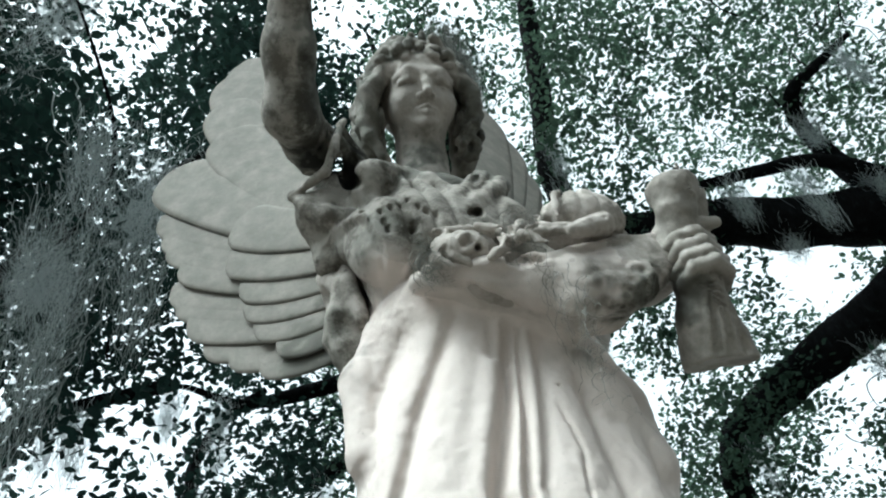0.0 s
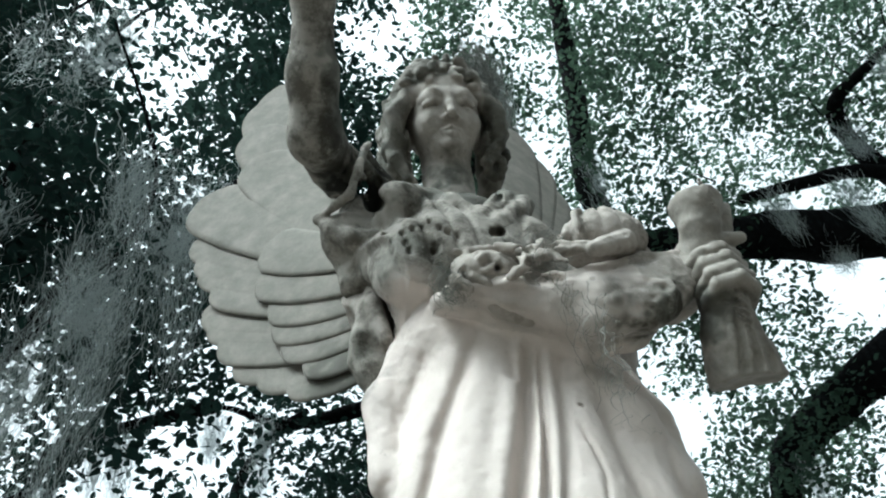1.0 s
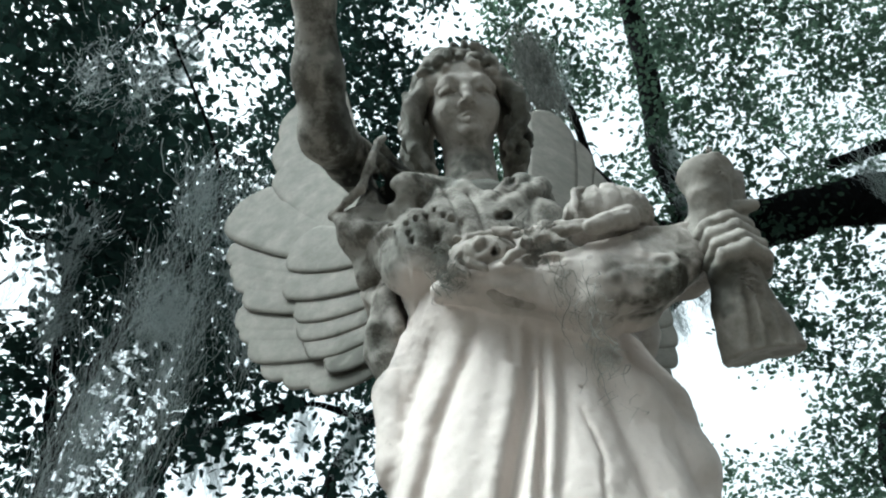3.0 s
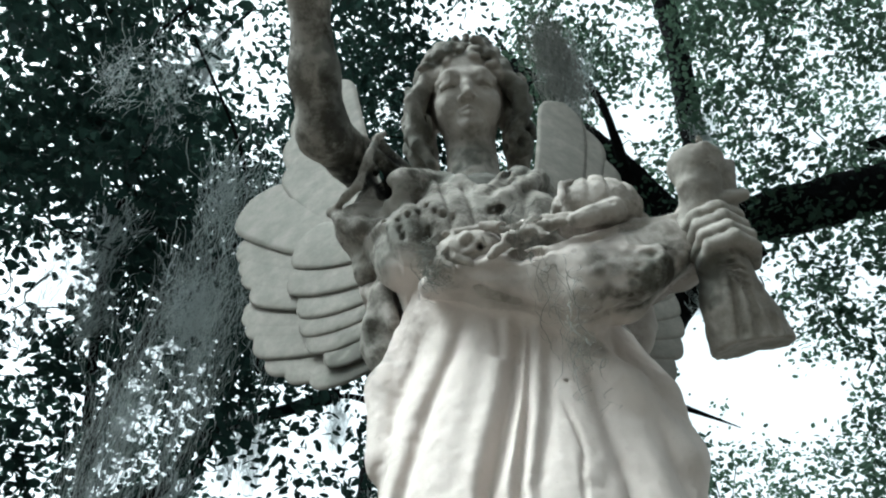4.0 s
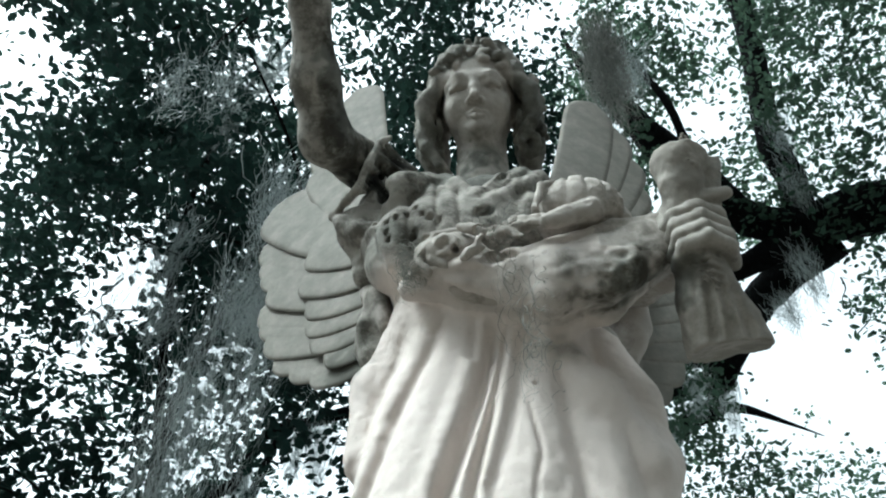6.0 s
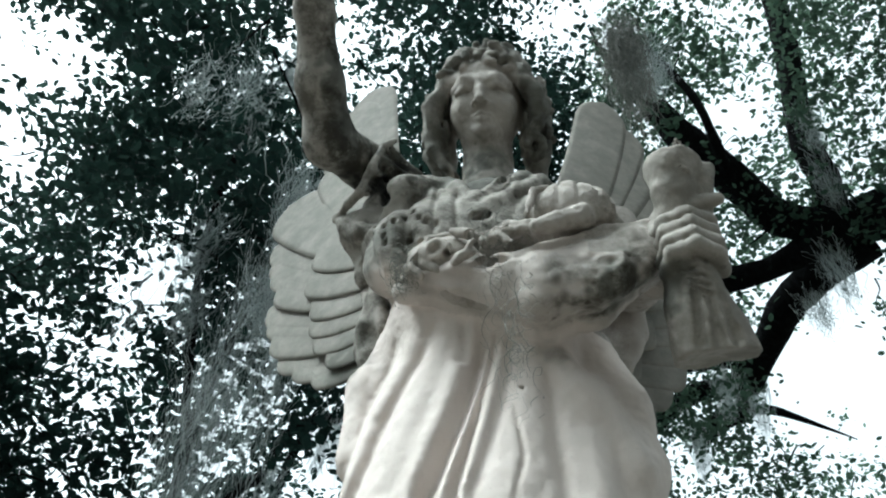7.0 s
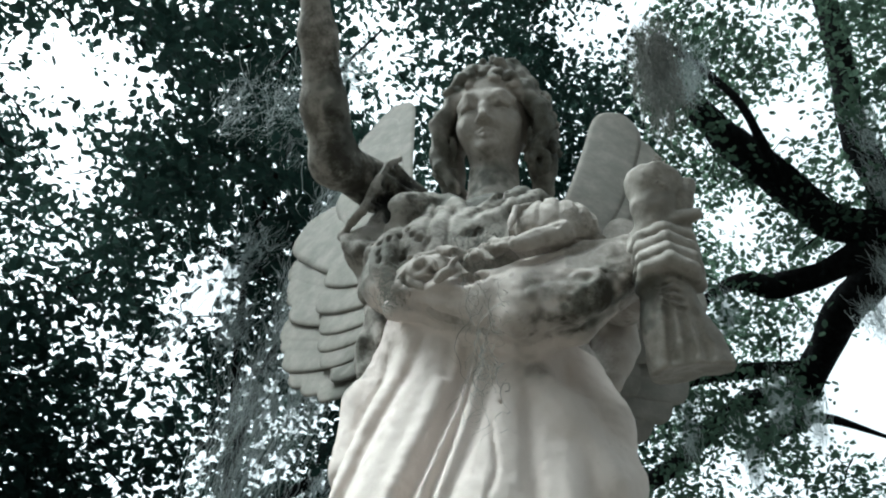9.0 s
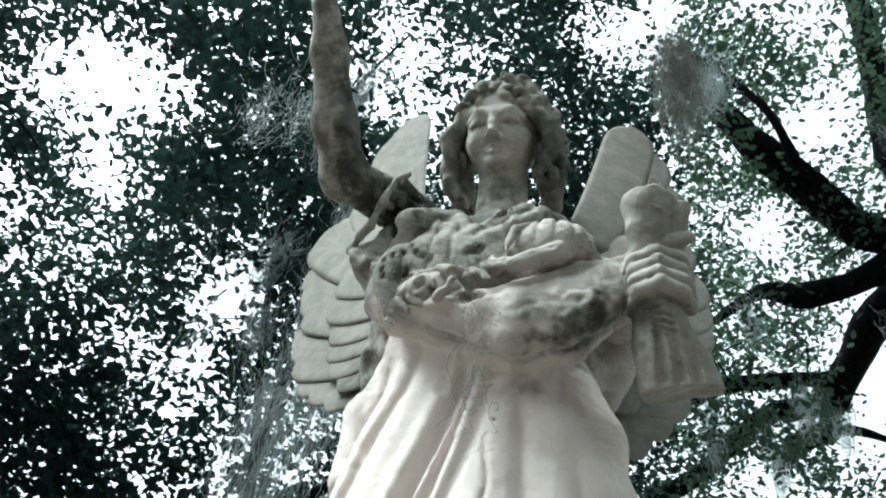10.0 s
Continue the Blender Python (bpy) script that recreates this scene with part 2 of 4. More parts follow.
        for ax in range(3):
            u, v = (ax + 1) % 3, (ax + 2) % 3
            a = neg[tuple(slice(0, -1) if i == ax else slice(None) for i in range(3))]
            b = neg[tuple(slice(1, None) if i == ax else slice(None) for i in range(3))]
            for flip, found in ((0, a & ~b), (1, ~a & b)):
                e = np.argwhere(found)
                e = e[(e[:, u] > 0) & (e[:, v] > 0) & (e[:, u] < n[u]) & (e[:, v] < n[v])]
                du, dv = np.eye(3, dtype=int)[u], np.eye(3, dtype=int)[v]
                q = [number[tuple((e - o).T)] for o in (du + dv, dv, 0 * du, du)]
                q = np.stack(q if not flip else q[::-1], -1)
                quads.append(q[(q >= 0).all(1)])
        return verts, np.concatenate(quads)


# ---- ground and pedestal ----
def ground():
    n = 80
    a = np.linspace(-1, 1, n)
    a = np.sign(a) * np.abs(a) ** 2.5 * 400
    x, y = np.meshgrid(a, a, indexing="ij")
    p = np.stack([x, y, np.zeros_like(x)], -1)
    p[..., 2] = 0.03 * smooth_noise(p, 2.0, 5) - 0.04
    idx = np.arange(n * n).reshape(n, n)
    f = np.stack([idx[:-1, :-1], idx[1:, :-1], idx[1:, 1:], idx[:-1, 1:]], -1).reshape(-1, 4)
    ob = new("ground", mesh_of("ground", p.reshape(-1, 3), f, EARTH))
    tagged(ob, "pale sandy cemetery ground with thin dry grass", "ground", kind="structure")


ground()
STATUE = pose(0.21, 1.0, 0, 0, 0, 8)


def pedestal():
    root = new("pedestal")
    root.matrix_world = STATUE
    tagged(root, "grey granite pedestal under the marble angel", "pedestal")
    for name, z0, z1, w, d in (("plinth", -0.06, 0.25, 0.46, 0.42), ("die", 0.25, 1.02, 0.36, 0.33), ("cap", 1.02, 1.16, 0.42, 0.39)):
        bm = bmesh.new()
        bmesh.ops.create_cube(bm, size=1, matrix=Matrix.Translation((0, 0.05, (z0 + z1) / 2)) @ Matrix.Diagonal((2 * w, 2 * d, z1 - z0, 1)))
        bmesh.ops.bevel(bm, geom=bm.edges[:], offset=0.015, segments=3, affect="EDGES")
        me = bpy.data.meshes.new(name)
        bm.to_mesh(me)
        bm.free()
        me.materials.append(GRANITE)
        part(name, me, root)


pedestal()


# ---- the angel ----
def skirt_field(x, y, z):
    g = np.clip((z - 1.95) / 0.5, 0, 1)
    low = np.clip((2.25 - z) / 0.3, 0, 1)
    w = 0.248 - 0.072 * g ** 1.8 - 0.008 * low
    dep = 0.165 - 0.012 * g
    yc = 0.045 - 0.01 * g
    xc = 0.0 - 0.005 * g
    q = np.sqrt(((x - xc) / w) ** 2 + ((y - yc) / dep) ** 2)
    f = (q - 1) * 0.17
    front = np.clip((0.08 - y) / 0.1, 0, 1)

    def bend(zz, *p):
        return np.interp(zz, [a for a, b in p][::-1], [b for a, b in p][::-1])

    def fold(line, width, depth):
        u = (x - bend(z, *line)) / width
        return depth * np.exp(-u * u)
    s = 0
    # the long soft folds of the front
    s = s + fold(((2.40, -0.055), (2.205, -0.143), (2.062, -0.191)), 0.012, 0.011)
    s = s - fold(((2.40, -0.082), (2.205, -0.172), (2.062, -0.216)), 0.026, 0.007)
    s = s - fold(((2.40, -0.035), (2.205, -0.10), (2.062, -0.135)), 0.035, 0.010)
    s = s + fold(((2.365, -0.020), (2.27, -0.030), (2.26, -0.031)), 0.009, 0.012) * np.clip((z - 2.262) / 0.012, 0, 1)
    s = s - fold(((2.40, -0.002), (2.212, -0.045), (2.05, -0.092)), 0.016, 0.008)
    s = s + fold(((2.40, 0.012), (2.323, 0.006), (2.212, -0.018), (2.05, -0.066)), 0.013, 0.024)
    s = s - fold(((2.40, 0.020), (2.322, 0.014), (2.17, -0.012), (2.046, -0.044)), 0.006, 0.008)
    s = s + fold(((2.40, 0.028), (2.322, 0.022), (2.17, -0.004), (2.046, -0.028)), 0.006, 0.013)
    s = s - fold(((2.38, 0.040), (2.17, 0.012), (2.046, -0.014)), 0.009, 0.007)
    s = s + fold(((2.30, 0.050), (2.148, 0.024), (2.044, -0.006)), 0.010, 0.007)
    s = s - fold(((2.30, 0.085), (2.15, 0.065), (2.044, 0.045)), 0.030, 0.007)
    s = s + fold(((2.28, 0.098), (2.199, 0.100), (2.129, 0.106), (2.048, 0.114)), 0.012, 0.010)
    s = s - fold(((2.30, 0.125), (2.2, 0.150), (2.048, 0.165)), 0.026, 0.012)
    s = s + fold(((2.264, 0.150), (2.2, 0.180), (2.05, 0.195)), 0.009, 0.008)
    s = s + fold(((2.38, -0.140), (2.265, -0.196), (2.165, -0.228), (2.05, -0.240)), 0.018, 0.010)
    s = s + fold(((2.2, -0.20), (2.083, -0.222), (2.0, -0.228)), 0.007, 0.006)
    # hairline crack
    s = s + fold(((2.19, 0.050), (2.155, 0.054), (2.125, 0.060), (2.098, 0.063), (2.06, 0.055), (2.039, 0.052)), 0.0035, 0.006) * np.clip((2.19 - z) / 0.02, 0, 1)
    return f + s * front * np.clip((2.44 - z) / 0.06, 0, 1)


def lower_skirt():
    n, m = 90, 24
    th = np.arange(n) / n * 2 * np.pi
    rows = []
    for z in np.linspace(1.13, 2.02, m):
        s = (2.02 - z) / 0.89
        r = 1 + 0.03 * np.sin(9 * th + 2 * s) * s + 0.02 * np.sin(17 * th) * s
        rows.append(np.stack([(0.222 + 0.04 * s) * r * np.cos(th), 0.045 + (0.148 + 0.05 * s) * r * np.sin(th), np.full(n, z)], -1))
    v = np.concatenate(rows)
    i = np.arange(n * m).reshape(m, n)
    f = np.stack([i[:-1], np.roll(i[:-1], -1, 1), np.roll(i[1:], -1, 1), i[1:]], -1).reshape(-1, 4)
    return v, f


def hollows(c):
    """The undercut gaps between the flowers and the folds behind them."""
    for x, y, z, r in ((0.000, -0.232, 2.366, 0.009), (0.013, -0.230, 2.366, 0.011), (0.026, -0.228, 2.368, 0.009), (-0.003, -0.175, 2.565, 0.011), (-0.018, -0.18, 2.555, 0.008), (-0.009, -0.245, 2.418, 0.009), (0.012, -0.24, 2.43, 0.010), (0.0, -0.244, 2.391, 0.008), (-0.045, -0.226, 2.402, 0.005), (0.064, -0.213, 2.408, 0.007), (0.078, -0.213, 2.412, 0.008)):
        c.rod([(x - 0.002, y - 0.006, z - 0.008, r), (x + 0.010, y + 0.034, z + 0.042, r * 0.8)], 0.003, cut=True)


def clay_body():
    c = Clay((-0.44, -0.42, 1.96), (0.42, 0.28, 3.0), 0.0038)
    c.press((-0.42, -0.3, 1.9), (0.42, 0.28, 2.5), skirt_field, 0.03)
    # overfold of cloth on the hip, with its rolled hem
    c.rod([(0.15, -0.02, 2.36, 0.05), (0.19, -0.01, 2.25, 0.05), (0.208, 0.0, 2.15, 0.042), (0.175, 0.0, 2.06, 0.045)], 0.03)
    c.rod([(0.09, -0.108, 2.29, 0.014), (0.15, -0.088, 2.22, 0.013), (0.21, -0.05, 2.12, 0.012)], 0.05)
    c.rod([(-0.175, -0.01, 2.42, 0.03), (-0.212, 0.0, 2.33, 0.03), (-0.216, 0.01, 2.2, 0.028)], 0.03)
    # waist, ribs, chest, shoulders
    c.blob((-0.005, 0.03, 2.45), (0.175, 0.115, 0.11), 0.05)
    c.blob((-0.01, -0.01, 2.60), (0.18, 0.125, 0.17), 0.05)
    c.blob((-0.085, -0.085, 2.635), (0.075, 0.055, 0.065), 0.03)
    c.blob((0.06, -0.085, 2.635), (0.075, 0.055, 0.065), 0.03)
    c.blob((-0.01, 0.0, 2.755), (0.165, 0.09, 0.075), 0.04)
    c.blob((0.130, 0.025, 2.725), (0.055, 0.06, 0.06), 0.04)
    c.blob((-0.175, 0.005, 2.755), (0.06, 0.065, 0.07), 0.04)
    # neck, with the bare breast sunk inside the open collar
    c.blob((-0.012, -0.11, 2.775), (0.05, 0.05, 0.085), 0.012, (20, 0, 0), cut=True)
    c.rod([(-0.018, 0.015, 2.76, 0.060), (-0.024, 0.015, 2.88, 0.056)], 0.02)
    c.blob((-0.012, -0.035, 2.755), (0.06, 0.045, 0.07), 0.02)
    for s in (-1, 1):
        # layered collar of the blouse, down to a point
        c.rod([(-0.014 + s * 0.098, -0.02, 2.855, 0.018), (-0.014 + s * 0.075, -0.085, 2.79, 0.020), (-0.016 + s * 0.045, -0.125, 2.72, 0.018), (-0.02, -0.14, 2.655, 0.014)], 0.014)
        c.rod([(-0.014 + s * 0.128, -0.02, 2.835, 0.018), (-0.014 + s * 0.110, -0.085, 2.77, 0.020), (-0.016 + s * 0.080, -0.125, 2.70, 0.018), (-0.02 + s * 0.03, -0.14, 2.63, 0.016)], 0.012)
    # slope of the shoulders up to the neck
    for x, y in ((-0.095, 0.005), (0.075, 0.02)):
        c.blob((x, y, 2.815), (0.075, 0.06, 0.062), 0.03)
    c.blob((-0.015, -0.03, 2.80), (0.08, 0.05, 0.06), 0.025)
    # loose blouse, ending in a scalloped hem over the girdle
    for x, y, z, rx, ry, rz, lean in ((-0.185, -0.045, 2.66, 0.055, 0.048, 0.095, 20), (-0.15, -0.08, 2.58, 0.07, 0.045, 0.11, 16), (-0.09, -0.105, 2.60, 0.085, 0.045, 0.11, 4), (-0.01, -0.115, 2.59, 0.08, 0.036, 0.09, -6)):
        c.blob((x, y, z), (rx, ry, rz), 0.03, (-14, lean, 0))
    c.rod([(-0.188, -0.100, 2.695, 0.024), (-0.168, -0.118, 2.735, 0.032), (-0.130, -0.100, 2.775, 0.026)], 0.035)
    c.blob((-0.155, -0.098, 2.560), (0.070, 0.062, 0.098), 0.02, (-12, 8, 0))
    c.blob((-0.095, -0.100, 2.60), (0.060, 0.055, 0.10), 0.035, (-12, -4, 0))
    c.rod([(-0.212, -0.13, 2.628, 0.004), (-0.165, -0.165, 2.655, 0.006), (-0.125, -0.155, 2.708, 0.007), (-0.10, -0.14, 2.75, 0.005)], 0.012, cut=True)
    rnd = random.Random(3)
    for i in range(14):
        x, z = rnd.uniform(-0.205, -0.08), rnd.uniform(2.51, 2.60)
        c.crease(((x, z - 0.010), (x + 0.001, z + 0.010)), 0.0036, 0.012)
    # the hem stands proud of the gown below it
    near = np.argwhere(np.abs(c.d) < 0.022)
    p = near * c.step + c.lo
    hem = np.interp(p[:, 0], (-0.25, -0.215, -0.198, -0.19, -0.17, -0.14, -0.118, -0.10, -0.05, 0.0), (2.62, 2.575, 2.555, 2.51, 2.462, 2.452, 2.475, 2.50, 2.49, 2.49))
    lift = np.clip((p[:, 2] - hem) / 0.004, 0, 1) * np.clip((2.68 - p[:, 2]) / 0.08, 0, 1) * np.clip((0.03 - p[:, 0]) / 0.04, 0, 1) * (p[:, 1] < -0.02)
    c.d[tuple(near.T)] -= (0.016 * lift).astype(np.float32)
    for line, w, d in ((((-0.205, 2.71), (-0.19, 2.54)), 0.006, 0.005), (((-0.175, 2.73), (-0.165, 2.60), (-0.15, 2.46)), 0.010, -0.004), (((-0.155, 2.74), (-0.14, 2.60), (-0.128, 2.46)), 0.006, 0.006),
                       (((-0.125, 2.74), (-0.115, 2.6), (-0.105, 2.48)), 0.010, -0.003), (((-0.105, 2.76), (-0.09, 2.62), (-0.08, 2.49)), 0.006, 0.008), (((-0.06, 2.70), (-0.05, 2.60), (-0.04, 2.50)), 0.006, 0.007),
                       (((0.07, 2.74), (0.06, 2.66), (0.04, 2.54)), 0.008, 0.005)):
        c.crease(line, w, d)
    c.blob((0.0, -0.108, 2.274), (0.004, 0.02, 0.004), 0.001, cut=True)
    # girdle under the apron
    c.blob((-0.01, -0.06, 2.385), (0.16, 0.095, 0.075), 0.05, (-16, 14, 0))
    c.rod([(-0.165, -0.05, 2.445, 0.012), (-0.12, -0.12, 2.425, 0.013), (-0.06, -0.155, 2.40, 0.014), (0.03, -0.168, 2.355, 0.014), (0.1, -0.14, 2.305, 0.012)], 0.02)
    c.rod([(-0.125, -0.150, 2.422, 0.004), (-0.052, -0.178, 2.378, 0.006), (0.005, -0.182, 2.345, 0.006), (0.06, -0.175, 2.305, 0.004)], 0.010, cut=True)
    # raised upper arm; the short sleeve hangs open under it, with a forked rim
    c.rod([(-0.16, 0.015, 2.80, 0.066), (-0.21, 0.0, 2.85, 0.066)], 0.03)
    c.rod([(-0.18, 0.01, 2.86, 0.056), (-0.284, -0.10, 2.895, 0.053), (-0.325, -0.205, 2.835, 0.048)], 0.012)
    c.blob((-0.255, -0.05, 2.70), (0.062, 0.055, 0.052), 0.02, (0, 20, 30))
    c.rod([(-0.24, -0.03, 2.70, 0.05), (-0.25, -0.01, 2.62, 0.03)], 0.02)
    c.rod([(-0.238, -0.17, 2.74, 0.020), (-0.222, -0.10, 2.83, 0.032), (-0.205, -0.03, 2.92, 0.034)], 0.004, cut=True)
    c.rod([(-0.305, -0.12, 2.745, 0.012), (-0.285, -0.05, 2.83, 0.022), (-0.27, -0.01, 2.87, 0.02)], 0.004, cut=True)
    c.blob((-0.232, -0.045, 2.775), (0.048, 0.055, 0.085), 0.01, (0, 18, 20))
    # the sleeve's cloth between its rim and the shoulder
    for rim, back in (((-0.238, -0.135, 2.80), (-0.15, -0.02, 2.79)), ((-0.226, -0.135, 2.85), (-0.15, -0.015, 2.82)), ((-0.216, -0.12, 2.905), (-0.145, -0.005, 2.85))):
        c.rod([(*rim, 0.010), (*((r + b) / 2 for r, b in zip(rim, back)), 0.022), (*back, 0.03)], 0.014)
    c.rod([(-0.319, -0.081, 2.728, 0.007), (-0.285, -0.115, 2.725, 0.009), (-0.258, -0.133, 2.735, 0.010), (-0.240, -0.148, 2.80, 0.009), (-0.224, -0.152, 2.875, 0.008), (-0.212, -0.13, 2.93, 0.007)], 0.004)
    for u in np.linspace(0, 1, 8):
        c.rod([(-0.250 + 0.028 * u, -0.14 - 0.012 * math.sin(u * 3), 2.75 + 0.13 * u, 0.007), (-0.252 + 0.03 * u, -0.07, 2.82 + 0.09 * u, 0.006)], 0.004)
    c.rod([(-0.319, -0.081, 2.728, 0.008), (-0.29, -0.085, 2.69, 0.016), (-0.255, -0.09, 2.655, 0.02), (-0.215, -0.09, 2.65, 0.02)], 0.012)
    c.rod([(-0.285, -0.105, 2.705, 0.005), (-0.262, -0.115, 2.68, 0.006), (-0.235, -0.115, 2.645, 0.006)], 0.008, cut=True)
    c.blob((-0.208, -0.11, 2.79), (0.018, 0.075, 0.052), 0.006, (0, 14, 0), cut=True)
    # other upper arm and the forearm that holds up the apron
    c.rod([(0.145, 0.03, 2.71, 0.050), (0.215, 0.01, 2.60, 0.048), (0.245, -0.05, 2.50, 0.046), (0.28, -0.12, 2.44, 0.036), (0.305, -0.18, 2.405, 0.030)], 0.03)
    # the gathered apron: a taut sling from the girdle to the fist, hollow on top
    for dy, dz, fat in ((0.0, 0.0, 1.0), (-0.016, 0.028, 0.9), (-0.022, 0.055, 0.7), (0.05, 0.02, 1.15)):
        c.rod([(-0.125, -0.155, 2.398, 0.010), (-0.035, -0.18 + 0.7 * dy, 2.372 + 0.3 * dz, 0.018 * fat), (0.045, -0.188 + dy, 2.342 + 0.6 * dz, 0.024 * fat), (0.10, -0.19 + dy, 2.318 + 0.85 * dz, 0.031 * fat), (0.17, -0.188 + dy, 2.335 + 0.85 * dz, 0.030 * fat),
               (0.24, -0.19 + 0.6 * dy, 2.388 + 0.6 * dz, 0.026 * fat), (0.305, -0.2, 2.405 + 0.4 * dz, 0.016)], 0.019)
    c.blob((0.055, -0.11, 2.465), (0.15, 0.09, 0.09), 0.008, (0, -10, 0), cut=True)
    c.rod([(-0.12, -0.18, 2.402, 0.007), (-0.03, -0.216, 2.374, 0.008), (0.03, -0.226, 2.366, 0.008), (0.10, -0.228, 2.39, 0.008), (0.2, -0.220, 2.428, 0.009), (0.3, -0.212, 2.446, 0.012)], 0.006)
    c.blob((0.035, -0.235, 2.372), (0.02, 0.02, 0.010), 0.006, (0, 10, 0), cut=True)
    for a, m, e in (((0.285, -0.20, 2.40), (0.20, -0.215, 2.345), (0.13, -0.22, 2.32)), ((0.27, -0.195, 2.375), (0.20, -0.205, 2.325), (0.15, -0.205, 2.30))):
        c.rod([(*a, 0.006), (*m, 0.010), (*e, 0.006)], 0.03)
    for line, w, d in ((((-0.11, 2.388), (0.0, 2.352), (0.10, 2.325), (0.20, 2.36), (0.29, 2.415)), 0.006, 0.0015), (((-0.05, 2.36), (0.05, 2.325), (0.12, 2.30), (0.20, 2.335), (0.27, 2.385)), 0.012, 0.0012)):
        c.crease(line, w, d, -0.15, 0)
    # line of the girdle under the apron
    c.rod([(-0.128, -0.182, 2.387, 0.004), (-0.09, -0.184, 2.376, 0.007), (-0.053, -0.178, 2.356, 0.008), (-0.023, -0.167, 2.349, 0.008), (0.006, -0.158, 2.340, 0.008), (0.046, -0.151, 2.317, 0.006), (0.075, -0.147, 2.300, 0.004)], 0.008, cut=True)
    # deep folds of the blouse and collar, the open sleeve, two drill holes
    c.rod([(-0.105, -0.13, 2.755, 0.005), (-0.125, -0.138, 2.721, 0.008), (-0.131, -0.132, 2.703, 0.008), (-0.155, -0.150, 2.665, 0.006), (-0.19, -0.14, 2.64, 0.004)], 0.006, cut=True)
    c.rod([(0.040, -0.12, 2.75, 0.005), (0.024, -0.148, 2.706, 0.009), (-0.01, -0.168, 2.624, 0.006)], 0.008, cut=True)
    for p in ((-0.232, -0.118, 2.785), (-0.215, -0.122, 2.745), (-0.206, -0.127, 2.715)):
        c.rod([(p[0], p[1] - 0.01, p[2] - 0.016, 0.014), (p[0], p[1] + 0.045, p[2] + 0.065, 0.016)], 0.006, cut=True)
    c.blob((0.061, -0.118, 2.218), (0.004, 0.02, 0.004), 0.001, cut=True)
    hollows(c)
    near = np.argwhere(np.abs(c.d) < 0.012)
    p = near * c.step + c.lo
    rough = np.clip(1.3 - np.sqrt((((p - np.array((0.20, -0.21, 2.335))) / np.array((0.075, 0.08, 0.055))) ** 2).sum(1)), 0, 1)
    c.d[tuple(near.T)] += (rough * (0.006 * smooth_noise(p, 0.02, 91) + 0.004 * smooth_noise(p, 0.01, 92))).astype(np.float32)
    c.rub(0.001, 0.05, 3)
    c.rub(0.0012, 0.02, 4)
    c.rub(0.0012, 0.008, 5)
    return c.skin()


def clay_hand():
    """The fist and the gathered end of cloth that it grips."""
    c = Clay((0.18, -0.36, 2.08), (0.46, -0.08, 2.68), 0.0027)
    # flared upper end, split in a broad and a narrow lobe
    c.rod([(0.308, -0.225, 2.43, 0.026), (0.308, -0.25, 2.475, 0.033), (0.312, -0.266, 2.515, 0.042), (0.315, -0.274, 2.545, 0.044)], 0.012)
    c.rod([(0.345, -0.225, 2.43, 0.014), (0.351, -0.252, 2.49, 0.019), (0.361, -0.262, 2.54, 0.023), (0.357, -0.264, 2.56, 0.018)], 0.004)
    c.blob((0.325, -0.27, 2.572), (0.14, 0.14, 0.055), 0.008, (10, 4, 0), cut=True)
    # lower end, flaring away to a ragged edge
    c.rod([(0.318, -0.215, 2.44, 0.032), (0.307, -0.205, 2.35, 0.034), (0.312, -0.165, 2.30, 0.040), (0.317, -0.125, 2.25, 0.044)], 0.012)
    c.rod([(0.325, -0.2, 2.33, 0.022), (0.345, -0.15, 2.27, 0.034), (0.358, -0.125, 2.235, 0.036)], 0.012)
    c.blob((0.335, -0.115, 2.185), (0.14, 0.14, 0.058), 0.006, (28, -6, 0), cut=True)
    # gathers of the cloth
    for x0, x1, r in ((0.296, 0.285, 0.003), (0.312, 0.310, 0.005), (0.322, 0.334, 0.004), (0.332, 0.356, 0.005), (0.340, 0.378, 0.004)):
        c.rod([(x0, -0.237, 2.335, 0.002), ((x0 + x1) / 2, -0.205, 2.29, r), (x1, -0.166, 2.235, r + 0.003)], 0.006, cut=True)
    for i in range(5):
        z = 2.322 - 0.010 * i
        c.rod([(0.300, -0.226, z, 0.002), (0.318, -0.232 + 0.006 * i, z + 0.002, 0.003), (0.336, -0.220 + 0.006 * i, z + 0.003, 0.002)], 0.004)
    for i in range(8):
        for k in range(3):
            c.blob((0.318 + 0.006 * k + 0.003 * (i % 2), -0.296 + 0.006 * k, 2.475 + 0.010 * i), 0.0032, 0.003)
    # hand: palm behind, four fingers round the front, thumb above
    c.blob((0.325, -0.185, 2.385), (0.040, 0.04, 0.05), 0.012)
    for i in range(4):
        z = 2.412 - 0.0235 * i
        c.rod([(0.268 + 0.003 * i, -0.205, z - 0.008, 0.0105), (0.284, -0.242, z - 0.004, 0.0118), (0.318, -0.252, z, 0.0122), (0.35, -0.232, z + 0.004 - 0.002 * i, 0.012), (0.358, -0.195, z + 0.002, 0.012)], 0.003)
    c.rod([(0.28, -0.2, 2.43, 0.014), (0.325, -0.245, 2.442, 0.0125), (0.366, -0.25, 2.444, 0.010)], 0.004)
    c.rod([(0.23, -0.2, 2.405, 0.020), (0.28, -0.2, 2.435, 0.022), (0.298, -0.215, 2.465, 0.016)], 0.02)
    c.rub(0.002, 0.03, 8)
    c.rub(0.0012, 0.009, 9)
    v, f = c.skin()
    return v, f


